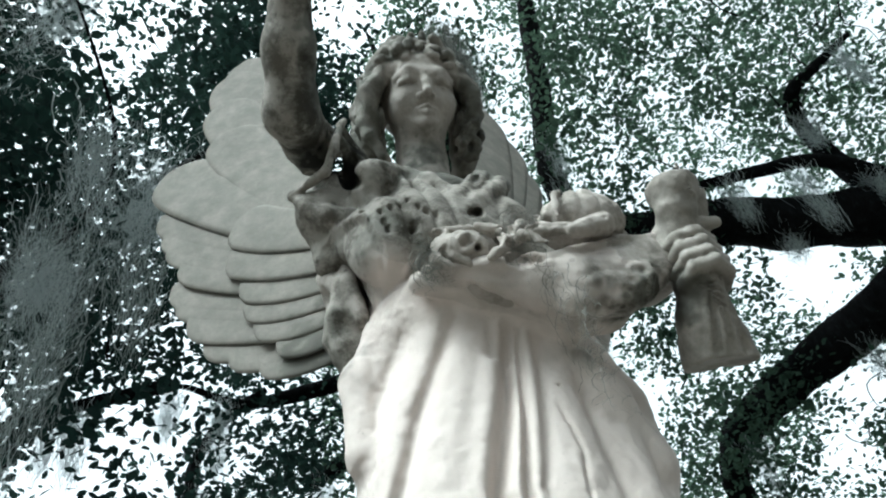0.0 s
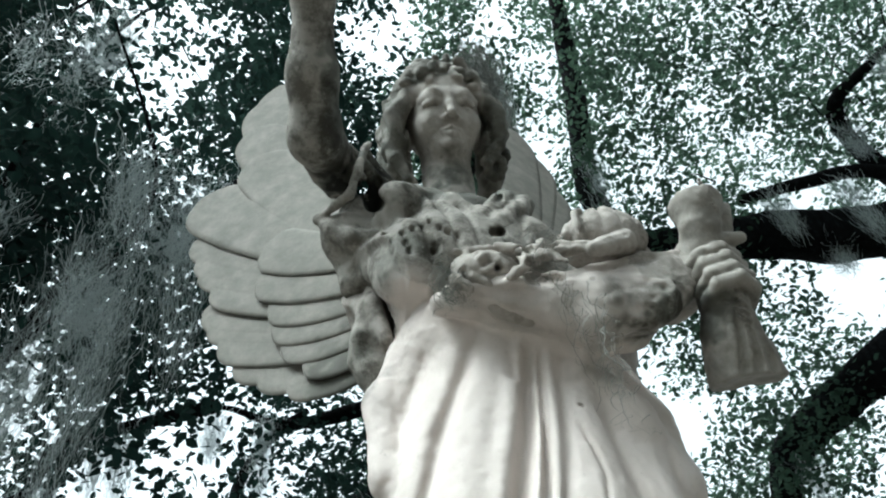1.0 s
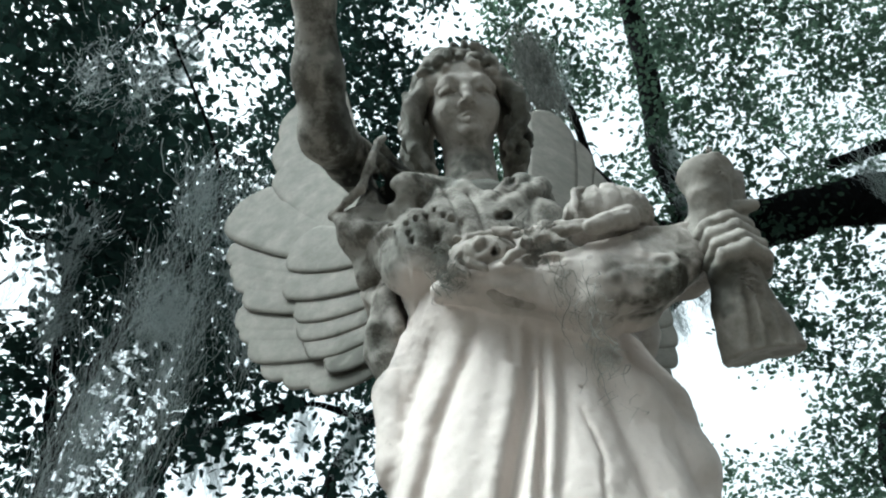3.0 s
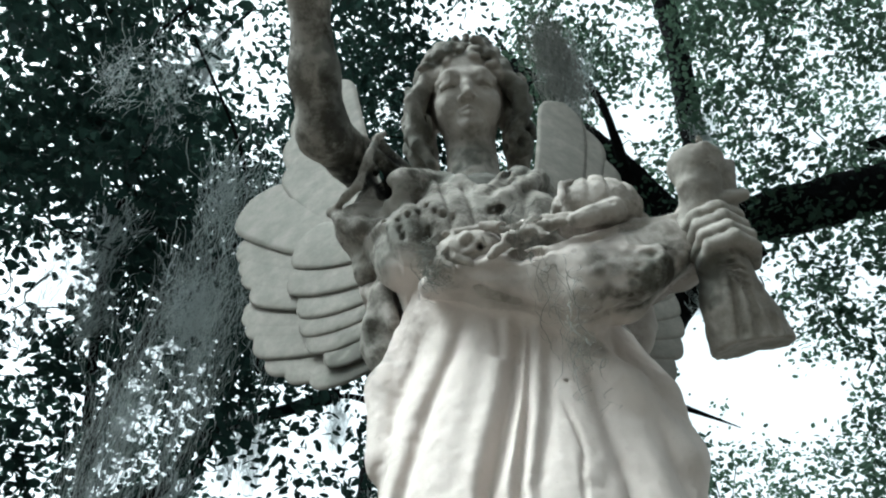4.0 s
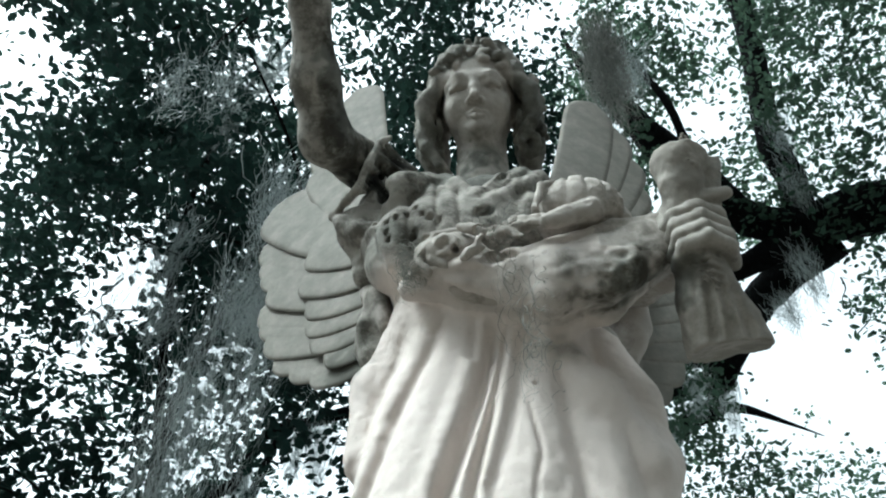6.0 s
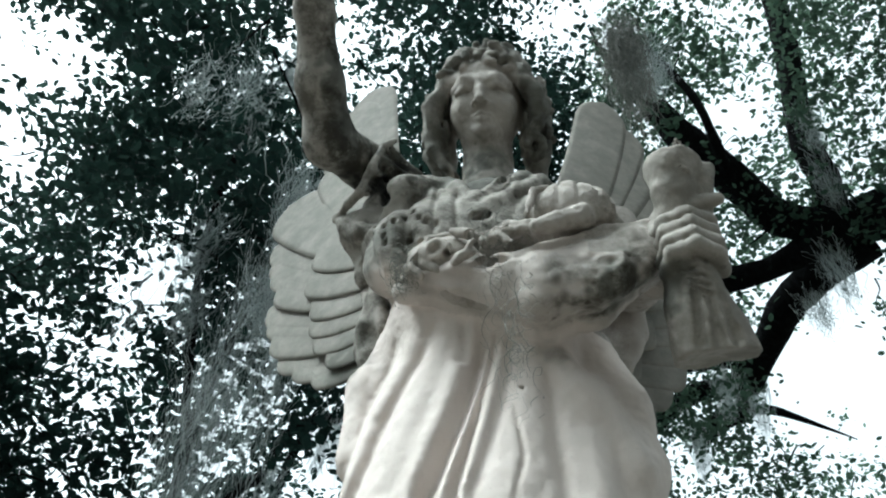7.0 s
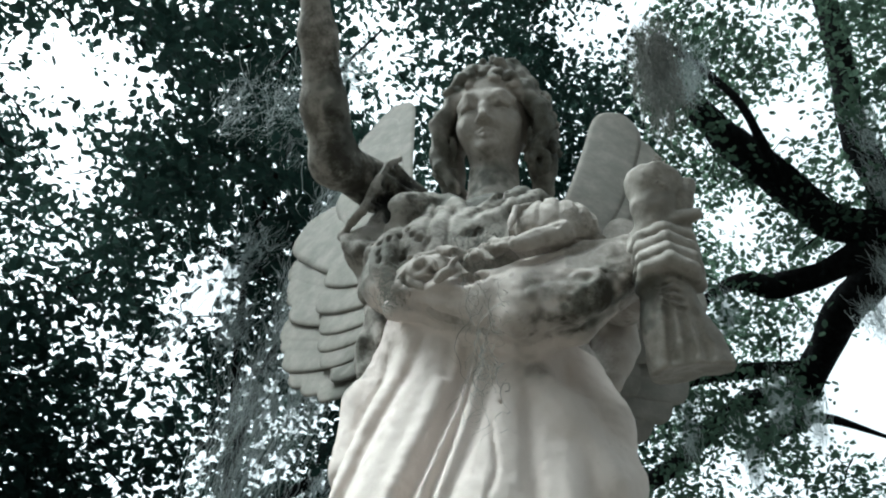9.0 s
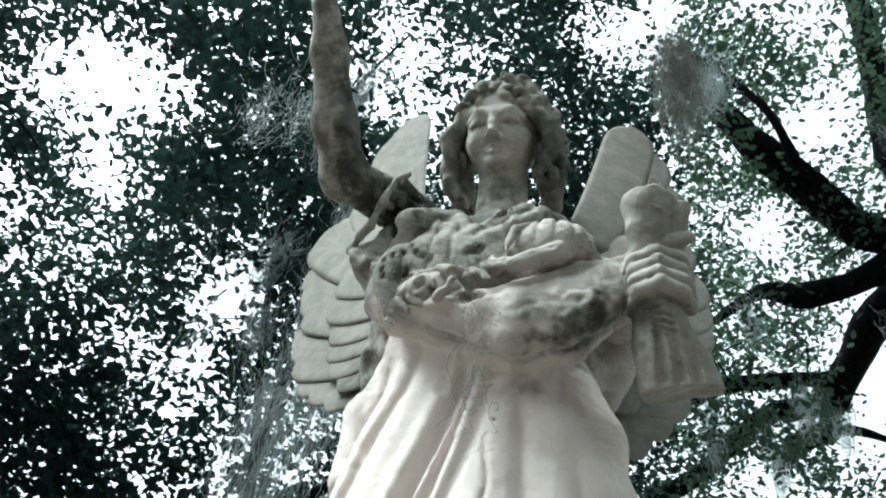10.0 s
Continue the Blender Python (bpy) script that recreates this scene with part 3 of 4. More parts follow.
def clay_flowers():
    """Blooms, a ribbed pod and leaves carved in the apron."""
    c = Clay((-0.17, -0.38, 2.30), (0.25, -0.06, 2.62), 0.0027)
    c.blob((0.05, -0.15, 2.39), (0.14, 0.07, 0.045), 0.01)
    # ribbed pod
    c.blob((0.150, -0.215, 2.480), (0.076, 0.056, 0.054), 0.01)
    for i in range(8):
        a = -1.5 + 0.43 * i
        x, y = 0.150 + 0.074 * math.sin(a), -0.215 - 0.056 * math.cos(a)
        c.rod([(0.150, -0.215, 2.536, 0.001), (0.150 + 0.045 * math.sin(a), -0.215 - 0.033 * math.cos(a), 2.523, 0.003), (x, y, 2.495, 0.003), (x, y + 0.002, 2.45, 0.002)], 0.006, cut=True)
    c.rod([(0.118, -0.245, 2.527, 0.003), (0.094, -0.262, 2.495, 0.007), (0.086, -0.262, 2.44, 0.005)], 0.004)
    # leaves under the pod
    for p, q, r in (((0.050, -0.235, 2.432), (0.092, -0.262, 2.408), 0.017), ((0.165, -0.245, 2.440), (0.098, -0.264, 2.398), 0.021), ((0.165, -0.225, 2.44), (0.225, -0.205, 2.45), 0.016), ((0.03, -0.23, 2.425), (0.06, -0.245, 2.395), 0.012), ((0.13, -0.235, 2.44), (0.18, -0.235, 2.455), 0.012)):
        c.rod([(*p, r), (*q, r * 0.5)], 0.003)
        c.rod([(p[0], p[1] - r, p[2] - r * 0.3, 0.002), (q[0], q[1] - r * 0.5, q[2] - r * 0.2, 0.0015)], 0.003, cut=True)
    # open bloom with curled petals
    rnd = random.Random(12)
    c.blob((-0.05, -0.19, 2.425), (0.055, 0.035, 0.045), 0.006)
    for i in range(15):
        a = i * 2.4
        r = 0.008 + 0.0032 * i
        x, z, y = -0.055 + 1.1 * r * math.cos(a), 2.418 + r * math.sin(a), -0.235 + 0.75 * r + 0.006 * rnd.random()
        ln = 0.014 + 0.012 * rnd.random()
        c.blob((x, y, z), (ln, 0.008 + 0.006 * rnd.random(), 0.008), 0.003, (rnd.uniform(-30, 30), math.degrees(-a) + 90 + rnd.uniform(-25, 25), 0))
    c.rod([(-0.035, -0.228, 2.452, 0.007), (-0.008, -0.236, 2.432, 0.008), (-0.004, -0.235, 2.395, 0.009), (-0.03, -0.228, 2.376, 0.008)], 0.003)
    c.rod([(-0.085, -0.205, 2.46, 0.010), (-0.102, -0.205, 2.43, 0.010), (-0.108, -0.2, 2.395, 0.009)], 0.004)
    c.rod([(-0.095, -0.2, 2.472, 0.008), (-0.04, -0.195, 2.487, 0.009), (0.0, -0.19, 2.488, 0.010), (0.02, -0.2, 2.475, 0.008)], 0.004)
    c.blob((-0.018, -0.24, 2.408), (0.009, 0.03, 0.018), 0.004, cut=True)
    c.blob((0.022, -0.235, 2.398), (0.022, 0.05, 0.016), 0.004, cut=True)
    c.blob((0.012, -0.20, 2.505), (0.03, 0.05, 0.02), 0.004, cut=True)
    c.blob((-0.075, -0.235, 2.44), (0.006, 0.015, 0.010), 0.004, (0, 30, 0), cut=True)
    for x, z in ((0.045, 2.435), (-0.1, 2.46), (0.078, 2.46), (0.215, 2.435), (-0.02, 2.47), (0.03, 2.41)):
        c.blob((x, -0.22, z), (0.013, 0.05, 0.010), 0.004, (rnd.uniform(-20, 20), rnd.uniform(-40, 40), 0), cut=True)
    # small buds between
    for x, y, z, r in ((0.03, -0.195, 2.47, 0.02), (0.015, -0.21, 2.445, 0.015), (0.05, -0.2, 2.485, 0.015), (0.215, -0.195, 2.465, 0.02), (0.045, -0.22, 2.44, 0.012)):
        c.blob((x, y, z), r, 0.004)
    hollows(c)
    c.rub(0.0025, 0.022, 11)
    c.rub(0.0014, 0.008, 12)
    return c.skin()


HEAD = Matrix.Translation((-0.024, -0.061, 3.116)) @ Euler((radians(27), 0, 0)).to_matrix().to_4x4()


def clay_head():
    """A stylised head in its own frame, face towards -y, then tipped forward."""
    c = Clay((-0.20, -0.19, -0.32), (0.20, 0.19, 0.25), 0.0027)
    c.blob((0, 0.02, 0.05), (0.090, 0.108, 0.115), 0.02)
    c.blob((0, -0.028, -0.010), (0.074, 0.084, 0.100), 0.03)
    c.blob((0, -0.042, 0.06), (0.064, 0.06, 0.058), 0.03)
    c.blob((0, -0.056, -0.080), (0.036, 0.040, 0.030), 0.03)
    c.blob((0, -0.086, -0.093), (0.019, 0.016, 0.013), 0.02)
    for s in (-1, 1):
        c.blob((s * 0.043, -0.070, -0.032), (0.028, 0.028, 0.032), 0.03)
        # lidded eyes in shallow sockets
        c.blob((s * 0.036, -0.119, 0.006), (0.021, 0.0125, 0.010), 0.016, cut=True)
        c.blob((s * 0.037, -0.093, 0.002), (0.0185, 0.0165, 0.0125), 0.006)
        c.rod([(s * 0.022, -0.103, -0.002, 0.0036), (s * 0.037, -0.1085, -0.001, 0.0062), (s * 0.053, -0.099, -0.003, 0.0036)], 0.002, cut=True)
        c.rod([(s * 0.018, -0.105, 0.004, 0.003), (s * 0.037, -0.111, 0.008, 0.0036), (s * 0.057, -0.098, 0.002, 0.003)], 0.004)
        c.rod([(s * 0.013, -0.106, 0.024, 0.006), (s * 0.036, -0.105, 0.030, 0.006), (s * 0.062, -0.086, 0.022, 0.005)], 0.028)
    c.rod([(0, -0.104, 0.026, 0.0085), (0, -0.117, -0.010, 0.009), (0, -0.127, -0.034, 0.0108)], 0.012)
    for s in (-1, 1):
        c.blob((s * 0.0125, -0.114, -0.037), (0.009, 0.011, 0.008), 0.006)
        c.blob((s * 0.0082, -0.119, -0.0475), (0.0062, 0.008, 0.009), 0.002, cut=True)
        c.rod([(0, -0.1085, -0.062, 0.0060), (s * 0.019, -0.100, -0.065, 0.0036)], 0.008)
        c.rod([(0, -0.106, -0.075, 0.0068), (s * 0.015, -0.098, -0.071, 0.0038)], 0.008)
    c.rod([(-0.021, -0.104, -0.068, 0.0018), (0, -0.1145, -0.068, 0.0024), (0.021, -0.104, -0.068, 0.0018)], 0.002, cut=True)
    # neck
    c.rod([(0, 0.0, -0.08, 0.056), (-0.002, -0.035, -0.27, 0.062)], 0.02)
    # hair: a low cap, then waved locks laid over it from the parting to the shoulders
    c.blob((0, 0.04, 0.075), (0.104, 0.108, 0.108), 0.012)
    rnd = random.Random(5)
    for s in (-1, 1):
        c.rod([(s * 0.098, 0.015, 0.06, 0.026), (s * 0.110, 0.02, -0.02, 0.030), (s * 0.112, 0.02, -0.09, 0.032), (s * 0.108, 0.045, -0.15, 0.026)], 0.02)
        for i in range(17):
            a = i / 16
            turn, wave = rnd.uniform(0, 6.3), rnd.uniform(0.006, 0.012)
            end = (0.30 if s < 0 else 0.235) * rnd.uniform(0.72, 1.0) * (0.8 + 0.2 * a)
            y0 = -0.070 + 0.15 * a
            wide = math.sqrt(max(1 - ((y0 - 0.04) / 0.128) ** 2, 0.12))
            pts = []
            for k in range(15):
                u = k / 14
                if u < 0.45:
                    ang = (0.06 + 1.42 * u / 0.45)
                    x, z = 0.108 * wide * math.sin(ang) + 0.008 * (1 - a) * math.sin(3 * ang), 0.075 + 0.110 * wide * math.cos(ang)
                    y = y0
                else:
                    d = (u - 0.45) / 0.55
                    x = 0.108 * wide + (0.122 - 0.108 * wide) * min(d * 2.5, 1) + 0.012 * math.sin(d * 3.14) - 0.030 * d * d
                    z, y = 0.075 - end * d, y0 + (0.034 - 0.35 * a * 0.15) * d
                r = 0.0135 + 0.004 * math.sin(u * 3.1) - 0.005 * (u > 0.9)
                pts.append((s * (x + wave * math.sin(k * 1.25 + turn)), y + wave * 0.8 * math.cos(k * 1.25 + turn), z + 0.004 * math.sin(k * 1.9 + turn), r))
            c.rod(pts, 0.0045)
        # loose curls that break the outline
        for x, y, z, r in ((0.118, -0.015, 0.055, 0.018), (0.130, 0.01, -0.005, 0.02), (0.124, -0.02, -0.070, 0.020), (0.130, 0.03, -0.07, 0.02), (0.110, -0.025, -0.115, 0.018)):
            ph = rnd.uniform(0, 6.3)
            c.rod([(s * (x + r * math.cos(ph + k * 0.75)), y + r * 0.5 * math.sin(k * 0.9), z + r * 1.2 * math.sin(ph + k * 0.75), 0.0105) for k in range(7)], 0.004)
    for x, y, z, r in ((-0.048, -0.094, 0.088, 0.016), (0.028, -0.098, 0.092, 0.013), (0.060, -0.088, 0.080, 0.014), (-0.020, -0.094, 0.112, 0.014), (0.03, -0.085, 0.125, 0.014), (-0.082, -0.066, 0.072, 0.018), (0.082, -0.066, 0.068, 0.018), (0.0, -0.05, 0.17, 0.014), (-0.05, -0.03, 0.166, 0.013), (0.055, -0.03, 0.164, 0.013)):
        ph = rnd.uniform(0, 6.3)
        c.rod([(x + r * math.cos(ph + k * 0.8), y + 0.4 * r * math.sin(k), z + r * math.sin(ph + k * 0.8), 0.010) for k in range(6)], 0.004)
    # ears half under the locks
    for s in (-1, 1):
        c.blob((s * 0.094, -0.028, -0.045), (0.010, 0.018, 0.026), 0.006, (15, 0, 0))
        c.blob((s * 0.101, -0.034, -0.042), (0.006, 0.009, 0.013), 0.004, (15, 0, 0), cut=True)
    c.rub(0.002, 0.02, 21)
    c.rub(0.0008, 0.007, 22)
    v, f = c.skin()
    m = np.array(HEAD)
    return v @ m[:3, :3].T + m[:3, 3], f


def clay_arm():
    c = Clay((-0.43, -0.66, 2.68), (-0.22, -0.10, 3.22), 0.0035)
    c.rod([(-0.284, -0.10, 2.895, 0.052), (-0.322, -0.20, 2.835, 0.049), (-0.327, -0.30, 2.895, 0.045), (-0.325, -0.42, 2.99, 0.037), (-0.325, -0.50, 3.05, 0.029)], 0.03)
    # open hand
    c.blob((-0.325, -0.545, 3.09), (0.04, 0.05, 0.022), 0.02, (-38, 0, 0))
    for i in range(4):
        x = -0.358 + 0.022 * i
        c.rod([(x, -0.57, 3.115, 0.011), (x - 0.003, -0.605, 3.15, 0.010), (x - 0.004, -0.625, 3.18, 0.009)], 0.006)
    c.rod([(-0.29, -0.53, 3.08, 0.013), (-0.262, -0.56, 3.11, 0.011)], 0.01)
    c.rub(0.0015, 0.04, 31)
    c.rub(0.001, 0.012, 32)
    return c.skin()


def feather(root, tip, width, lift, thick=0.012, sweep=0.0):
    """One carved feather: a closed blade, gently arched, blunt and round at the tip; sweep bends it in its own plane."""
    root, tip = np.array(root), np.array(tip)
    along = tip - root
    length = np.linalg.norm(along)
    along = along / length
    face = np.array(lift, dtype=float)
    face -= along * (face @ along)
    face /= np.linalg.norm(face)
    side = np.cross(face, along)
    nu, nv = 26, 13
    lower = 1 if side[2] < 0 else -1
    out = []
    for layer in (1, -1):
        for i in range(nu):
            u = 1 - (1 - i / (nu - 1)) ** 1.5
            half = width * 0.5 * (0.80 + 0.20 * math.sin(min(u * 1.9, 1.57))) * math.sqrt(max(1 - max((u - 0.78) / 0.22, 0) ** 2.6, 0.0004))
            for j in range(nv):
                w = j / (nv - 1) * 2 - 1
                groove = 0.0006 * math.sin(17 * w + 2.0 * u + 9 * width) * math.sin(min(u * 3, 1.57)) if layer > 0 else 0
                edge = thick * 0.5 * (1 - abs(w) ** 6 * 0.7)
                p = root + along * (length * u) + side * (half * w + sweep * lower * math.sin(u * 3.14)) + face * (0.035 * lower * w * half + (1 - w * w) * 0.002 + layer * edge + groove + 0.004 * u * u)
                out.append(p)
    idx = np.arange(2 * nu * nv).reshape(2, nu, nv)
    a, b = idx[0], idx[1]
    f = [np.stack([a[:-1, :-1], a[:-1, 1:], a[1:, 1:], a[1:, :-1]], -1).reshape(-1, 4), np.stack([b[:-1, :-1], b[1:, :-1], b[1:, 1:], b[:-1, 1:]], -1).reshape(-1, 4)]
    ra = np.concatenate([a[0], a[1:, -1], a[-1, -2::-1], a[-2:0:-1, 0]])
    rb = np.concatenate([b[0], b[1:, -1], b[-1, -2::-1], b[-2:0:-1, 0]])
    f.append(np.stack([ra, rb, np.roll(rb, -1), np.roll(ra, -1)], -1))
    return np.array(out), np.concatenate(f)


def wing(rows, slope, at, lift):
    """Feathers as (root x, root z, tip x, tip z, width, forward) on a flat wing that runs back from the shoulder by slope."""
    return [feather((x0, at + slope * abs(x0) - out, z0), (x1, at + slope * abs(x1) - out, z1), 1.22 * w, lift, 0.006, 0.012) for x0, z0, x1, z1, w, out in rows]


# the raised wing: flight feathers up past the arm, one broad feather, then the stepped lower tips and the coverts over them
WING_SPREAD = [(-0.300, 2.96, -0.430, 3.70, 0.150, 0.000), (-0.300, 2.92, -0.470, 3.63, 0.150, 0.004), (-0.290, 2.90, -0.488, 3.47, 0.140, 0.008), (-0.280, 2.88, -0.472, 3.30, 0.140, 0.012),
               (-0.250, 2.79, -0.606, 3.185, 0.165, 0.013), (-0.250, 2.74, -0.604, 3.015, 0.100, 0.006), (-0.250, 2.705, -0.586, 2.950, 0.10, 0.0045), (-0.250, 2.68, -0.575, 2.895, 0.085, 0.0032), (-0.250, 2.645, -0.540, 2.825, 0.095, 0.002),
               (-0.240, 2.61, -0.554, 2.765, 0.095, -0.008), (-0.240, 2.585, -0.540, 2.712, 0.08, -0.0092), (-0.240, 2.55, -0.512, 2.652, 0.09, -0.0105), (-0.235, 2.52, -0.478, 2.588, 0.085, -0.018), (-0.230, 2.50, -0.430, 2.540, 0.08, -0.0192), (-0.225, 2.485, -0.375, 2.50, 0.08, -0.0205),
               (-0.240, 2.77, -0.430, 2.885, 0.120, 0.019), (-0.240, 2.70, -0.436, 2.795, 0.115, 0.013), (-0.235, 2.645, -0.412, 2.700, 0.095, 0.006), (-0.235, 2.60, -0.405, 2.635, 0.08, 0.001), (-0.235, 2.56, -0.385, 2.58, 0.08, -0.004), (-0.230, 2.52, -0.345, 2.530, 0.08, -0.009)]
WING_FOLDED = [(0.155, 2.94, 0.275, 3.57, 0.125, 0.012), (0.15, 2.90, 0.318, 3.46, 0.135, 0.008), (0.14, 2.87, 0.330, 3.34, 0.16, 0.004), (0.14, 2.84, 0.335, 3.22, 0.15, 0.0), (0.14, 2.80, 0.370, 3.09, 0.14, -0.004),
               (0.14, 2.74, 0.405, 2.95, 0.13, -0.008), (0.14, 2.70, 0.412, 2.86, 0.11, -0.011), (0.14, 2.66, 0.412, 2.79, 0.10, -0.014), (0.14, 2.63, 0.405, 2.72, 0.10, -0.017), (0.14, 2.60, 0.385, 2.65, 0.10, -0.020), (0.14, 2.56, 0.350, 2.57, 0.10, -0.023), (0.14, 2.52, 0.315, 2.51, 0.10, -0.026), (0.14, 2.48, 0.275, 2.45, 0.10, -0.029),
               (0.14, 2.78, 0.300, 2.95, 0.13, 0.02), (0.14, 2.70, 0.310, 2.79, 0.12, 0.012), (0.14, 2.62, 0.295, 2.66, 0.12, 0.004), (0.14, 2.55, 0.26, 2.55, 0.11, -0.004)]


def wing_roots():
    c = Clay((-0.40, -0.06, 2.36), (0.36, 0.26, 3.2), 0.005)
    for s in (-1, 1):
        c.rod([(s * 0.12, 0.12, 2.62, 0.045), (s * 0.24, 0.115, 2.66, 0.05), (s * 0.25, 0.10, 2.86, 0.042)], 0.04)
        if s < 0:
            c.rod([(-0.265, 0.10, 2.88, 0.042), (-0.31, 0.12, 3.08, 0.03)], 0.03)
        c.rod([(s * 0.245, 0.06, 2.76, 0.026), (s * 0.246, 0.035, 2.66, 0.022), (s * 0.238, 0.03, 2.58, 0.024), (s * 0.228, 0.04, 2.44, 0.03)], 0.02)
        c.blob((s * 0.268, 0.02, 2.545), (0.03, 0.03, 0.042), 0.006, (0, 0, 0), cut=True)
        c.rod([(s * 0.262, 0.03, 2.615, 0.012), (s * 0.246, 0.005, 2.585, 0.009), (s * 0.232, -0.01, 2.545, 0.011), (s * 0.240, 0.01, 2.495, 0.014), (s * 0.255, 0.04, 2.46, 0.014)], 0.02)
        c.rod([(s * 0.215, -0.015, 2.66, 0.012), (s * 0.222, -0.02, 2.55, 0.013), (s * 0.20, -0.01, 2.47, 0.012)], 0.014)
        c.rod([(s * 0.205, 0.03, 2.72, 0.03), (s * 0.212, 0.045, 2.5, 0.032), (s * 0.2, 0.05, 2.4, 0.035)], 0.03)
    c.rub(0.003, 0.05, 41)
    return c.skin()


def grime_shade_of(v, base):
    """How dark the stone is, by lichen and by painted shade: the folds of the apron, the raised arm and the hair most.
    """
    g = np.full(len(v), base)
    # shade painted in: arm's right side, open sleeve, under the chin, neck and breast
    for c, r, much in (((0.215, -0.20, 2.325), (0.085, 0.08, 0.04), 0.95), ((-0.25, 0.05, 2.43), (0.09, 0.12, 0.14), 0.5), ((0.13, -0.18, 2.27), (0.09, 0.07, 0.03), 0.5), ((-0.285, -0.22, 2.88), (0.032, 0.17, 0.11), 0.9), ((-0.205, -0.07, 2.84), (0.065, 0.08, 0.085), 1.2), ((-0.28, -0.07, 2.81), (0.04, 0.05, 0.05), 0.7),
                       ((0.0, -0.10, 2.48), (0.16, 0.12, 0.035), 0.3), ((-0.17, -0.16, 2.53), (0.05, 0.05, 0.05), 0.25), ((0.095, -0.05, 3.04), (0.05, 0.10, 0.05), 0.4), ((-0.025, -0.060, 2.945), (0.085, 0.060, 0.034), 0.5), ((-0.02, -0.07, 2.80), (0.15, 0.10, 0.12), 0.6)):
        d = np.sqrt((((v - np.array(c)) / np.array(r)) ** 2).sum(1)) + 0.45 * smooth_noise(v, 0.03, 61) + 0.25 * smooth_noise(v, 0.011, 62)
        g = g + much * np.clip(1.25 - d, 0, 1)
    return g


def angel():
    pieces = [(clay_body(), None), (clay_hand(), 0.78), (clay_flowers(), 0.58), (clay_head(), 0.72), (clay_arm(), 0.82), (wing_roots(), 0.55), (lower_skirt(), 0.0)]
    pieces += [(p, 0.93) for p in wing(WING_SPREAD, 0.43, -0.056, (-0.43, -1, 0)) + wing(WING_FOLDED, 0.5, 0.07, (0.5, -1, 0))]
    grime_shade = []
    for (v, f), base in pieces:
        if base is None:
            sling = np.clip((v[:, 2] - 2.27 + 0.35 * (v[:, 0] + 0.05) * (v[:, 1] < -0.15)) / 0.09, 0, 1)
            base = 0.06 + 0.26 * np.clip(sling, 0, 1) * (v[:, 1] < -0.145) + 0.74 * np.clip((v[:, 2] - 2.44 - 0.035 * np.clip((-0.11 - v[:, 0]) / 0.08, 0, 1) + 0.03 * smooth_noise(v, 0.05, 66)) / 0.05, 0, 1)
            base = np.maximum(base, 0.6 * ((v[:, 0] > 0.17) & (v[:, 2] > 2.36)))
            base = np.minimum(base, 0.8)
        elif base == 0.72:
            q = (v - np.array(HEAD.translation)) @ np.array(HEAD.to_3x3())
            hair = np.maximum(np.clip((np.abs(q[:, 0]) - 0.080) / 0.010, 0, 1), np.clip((q[:, 2] - 0.082 + 0.3 * np.abs(q[:, 0]) * 0.5) / 0.010, 0, 1))
            base = 0.62 + (0.42 + 0.25 * smooth_noise(v, 0.03, 67)) * hair
        grime_shade.append(grime_shade_of(np.asarray(v), 0) + base)
    skin = join([p for p, base in pieces])
    me = mesh_of("angel_statue", *skin, MARBLE)
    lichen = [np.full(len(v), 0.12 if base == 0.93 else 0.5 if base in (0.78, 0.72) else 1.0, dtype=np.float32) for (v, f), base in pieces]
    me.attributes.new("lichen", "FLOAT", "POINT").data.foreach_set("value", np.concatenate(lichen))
    me.attributes.new("grime_shade", "FLOAT", "POINT").data.foreach_set("value", np.concatenate(grime_shade).astype(np.float32))
    ob = new("angel_statue", me)
    ob.matrix_world = STATUE
    tagged(ob, "weathered white marble angel, arm raised, carved flowers gathered in apron", "statue")


angel()


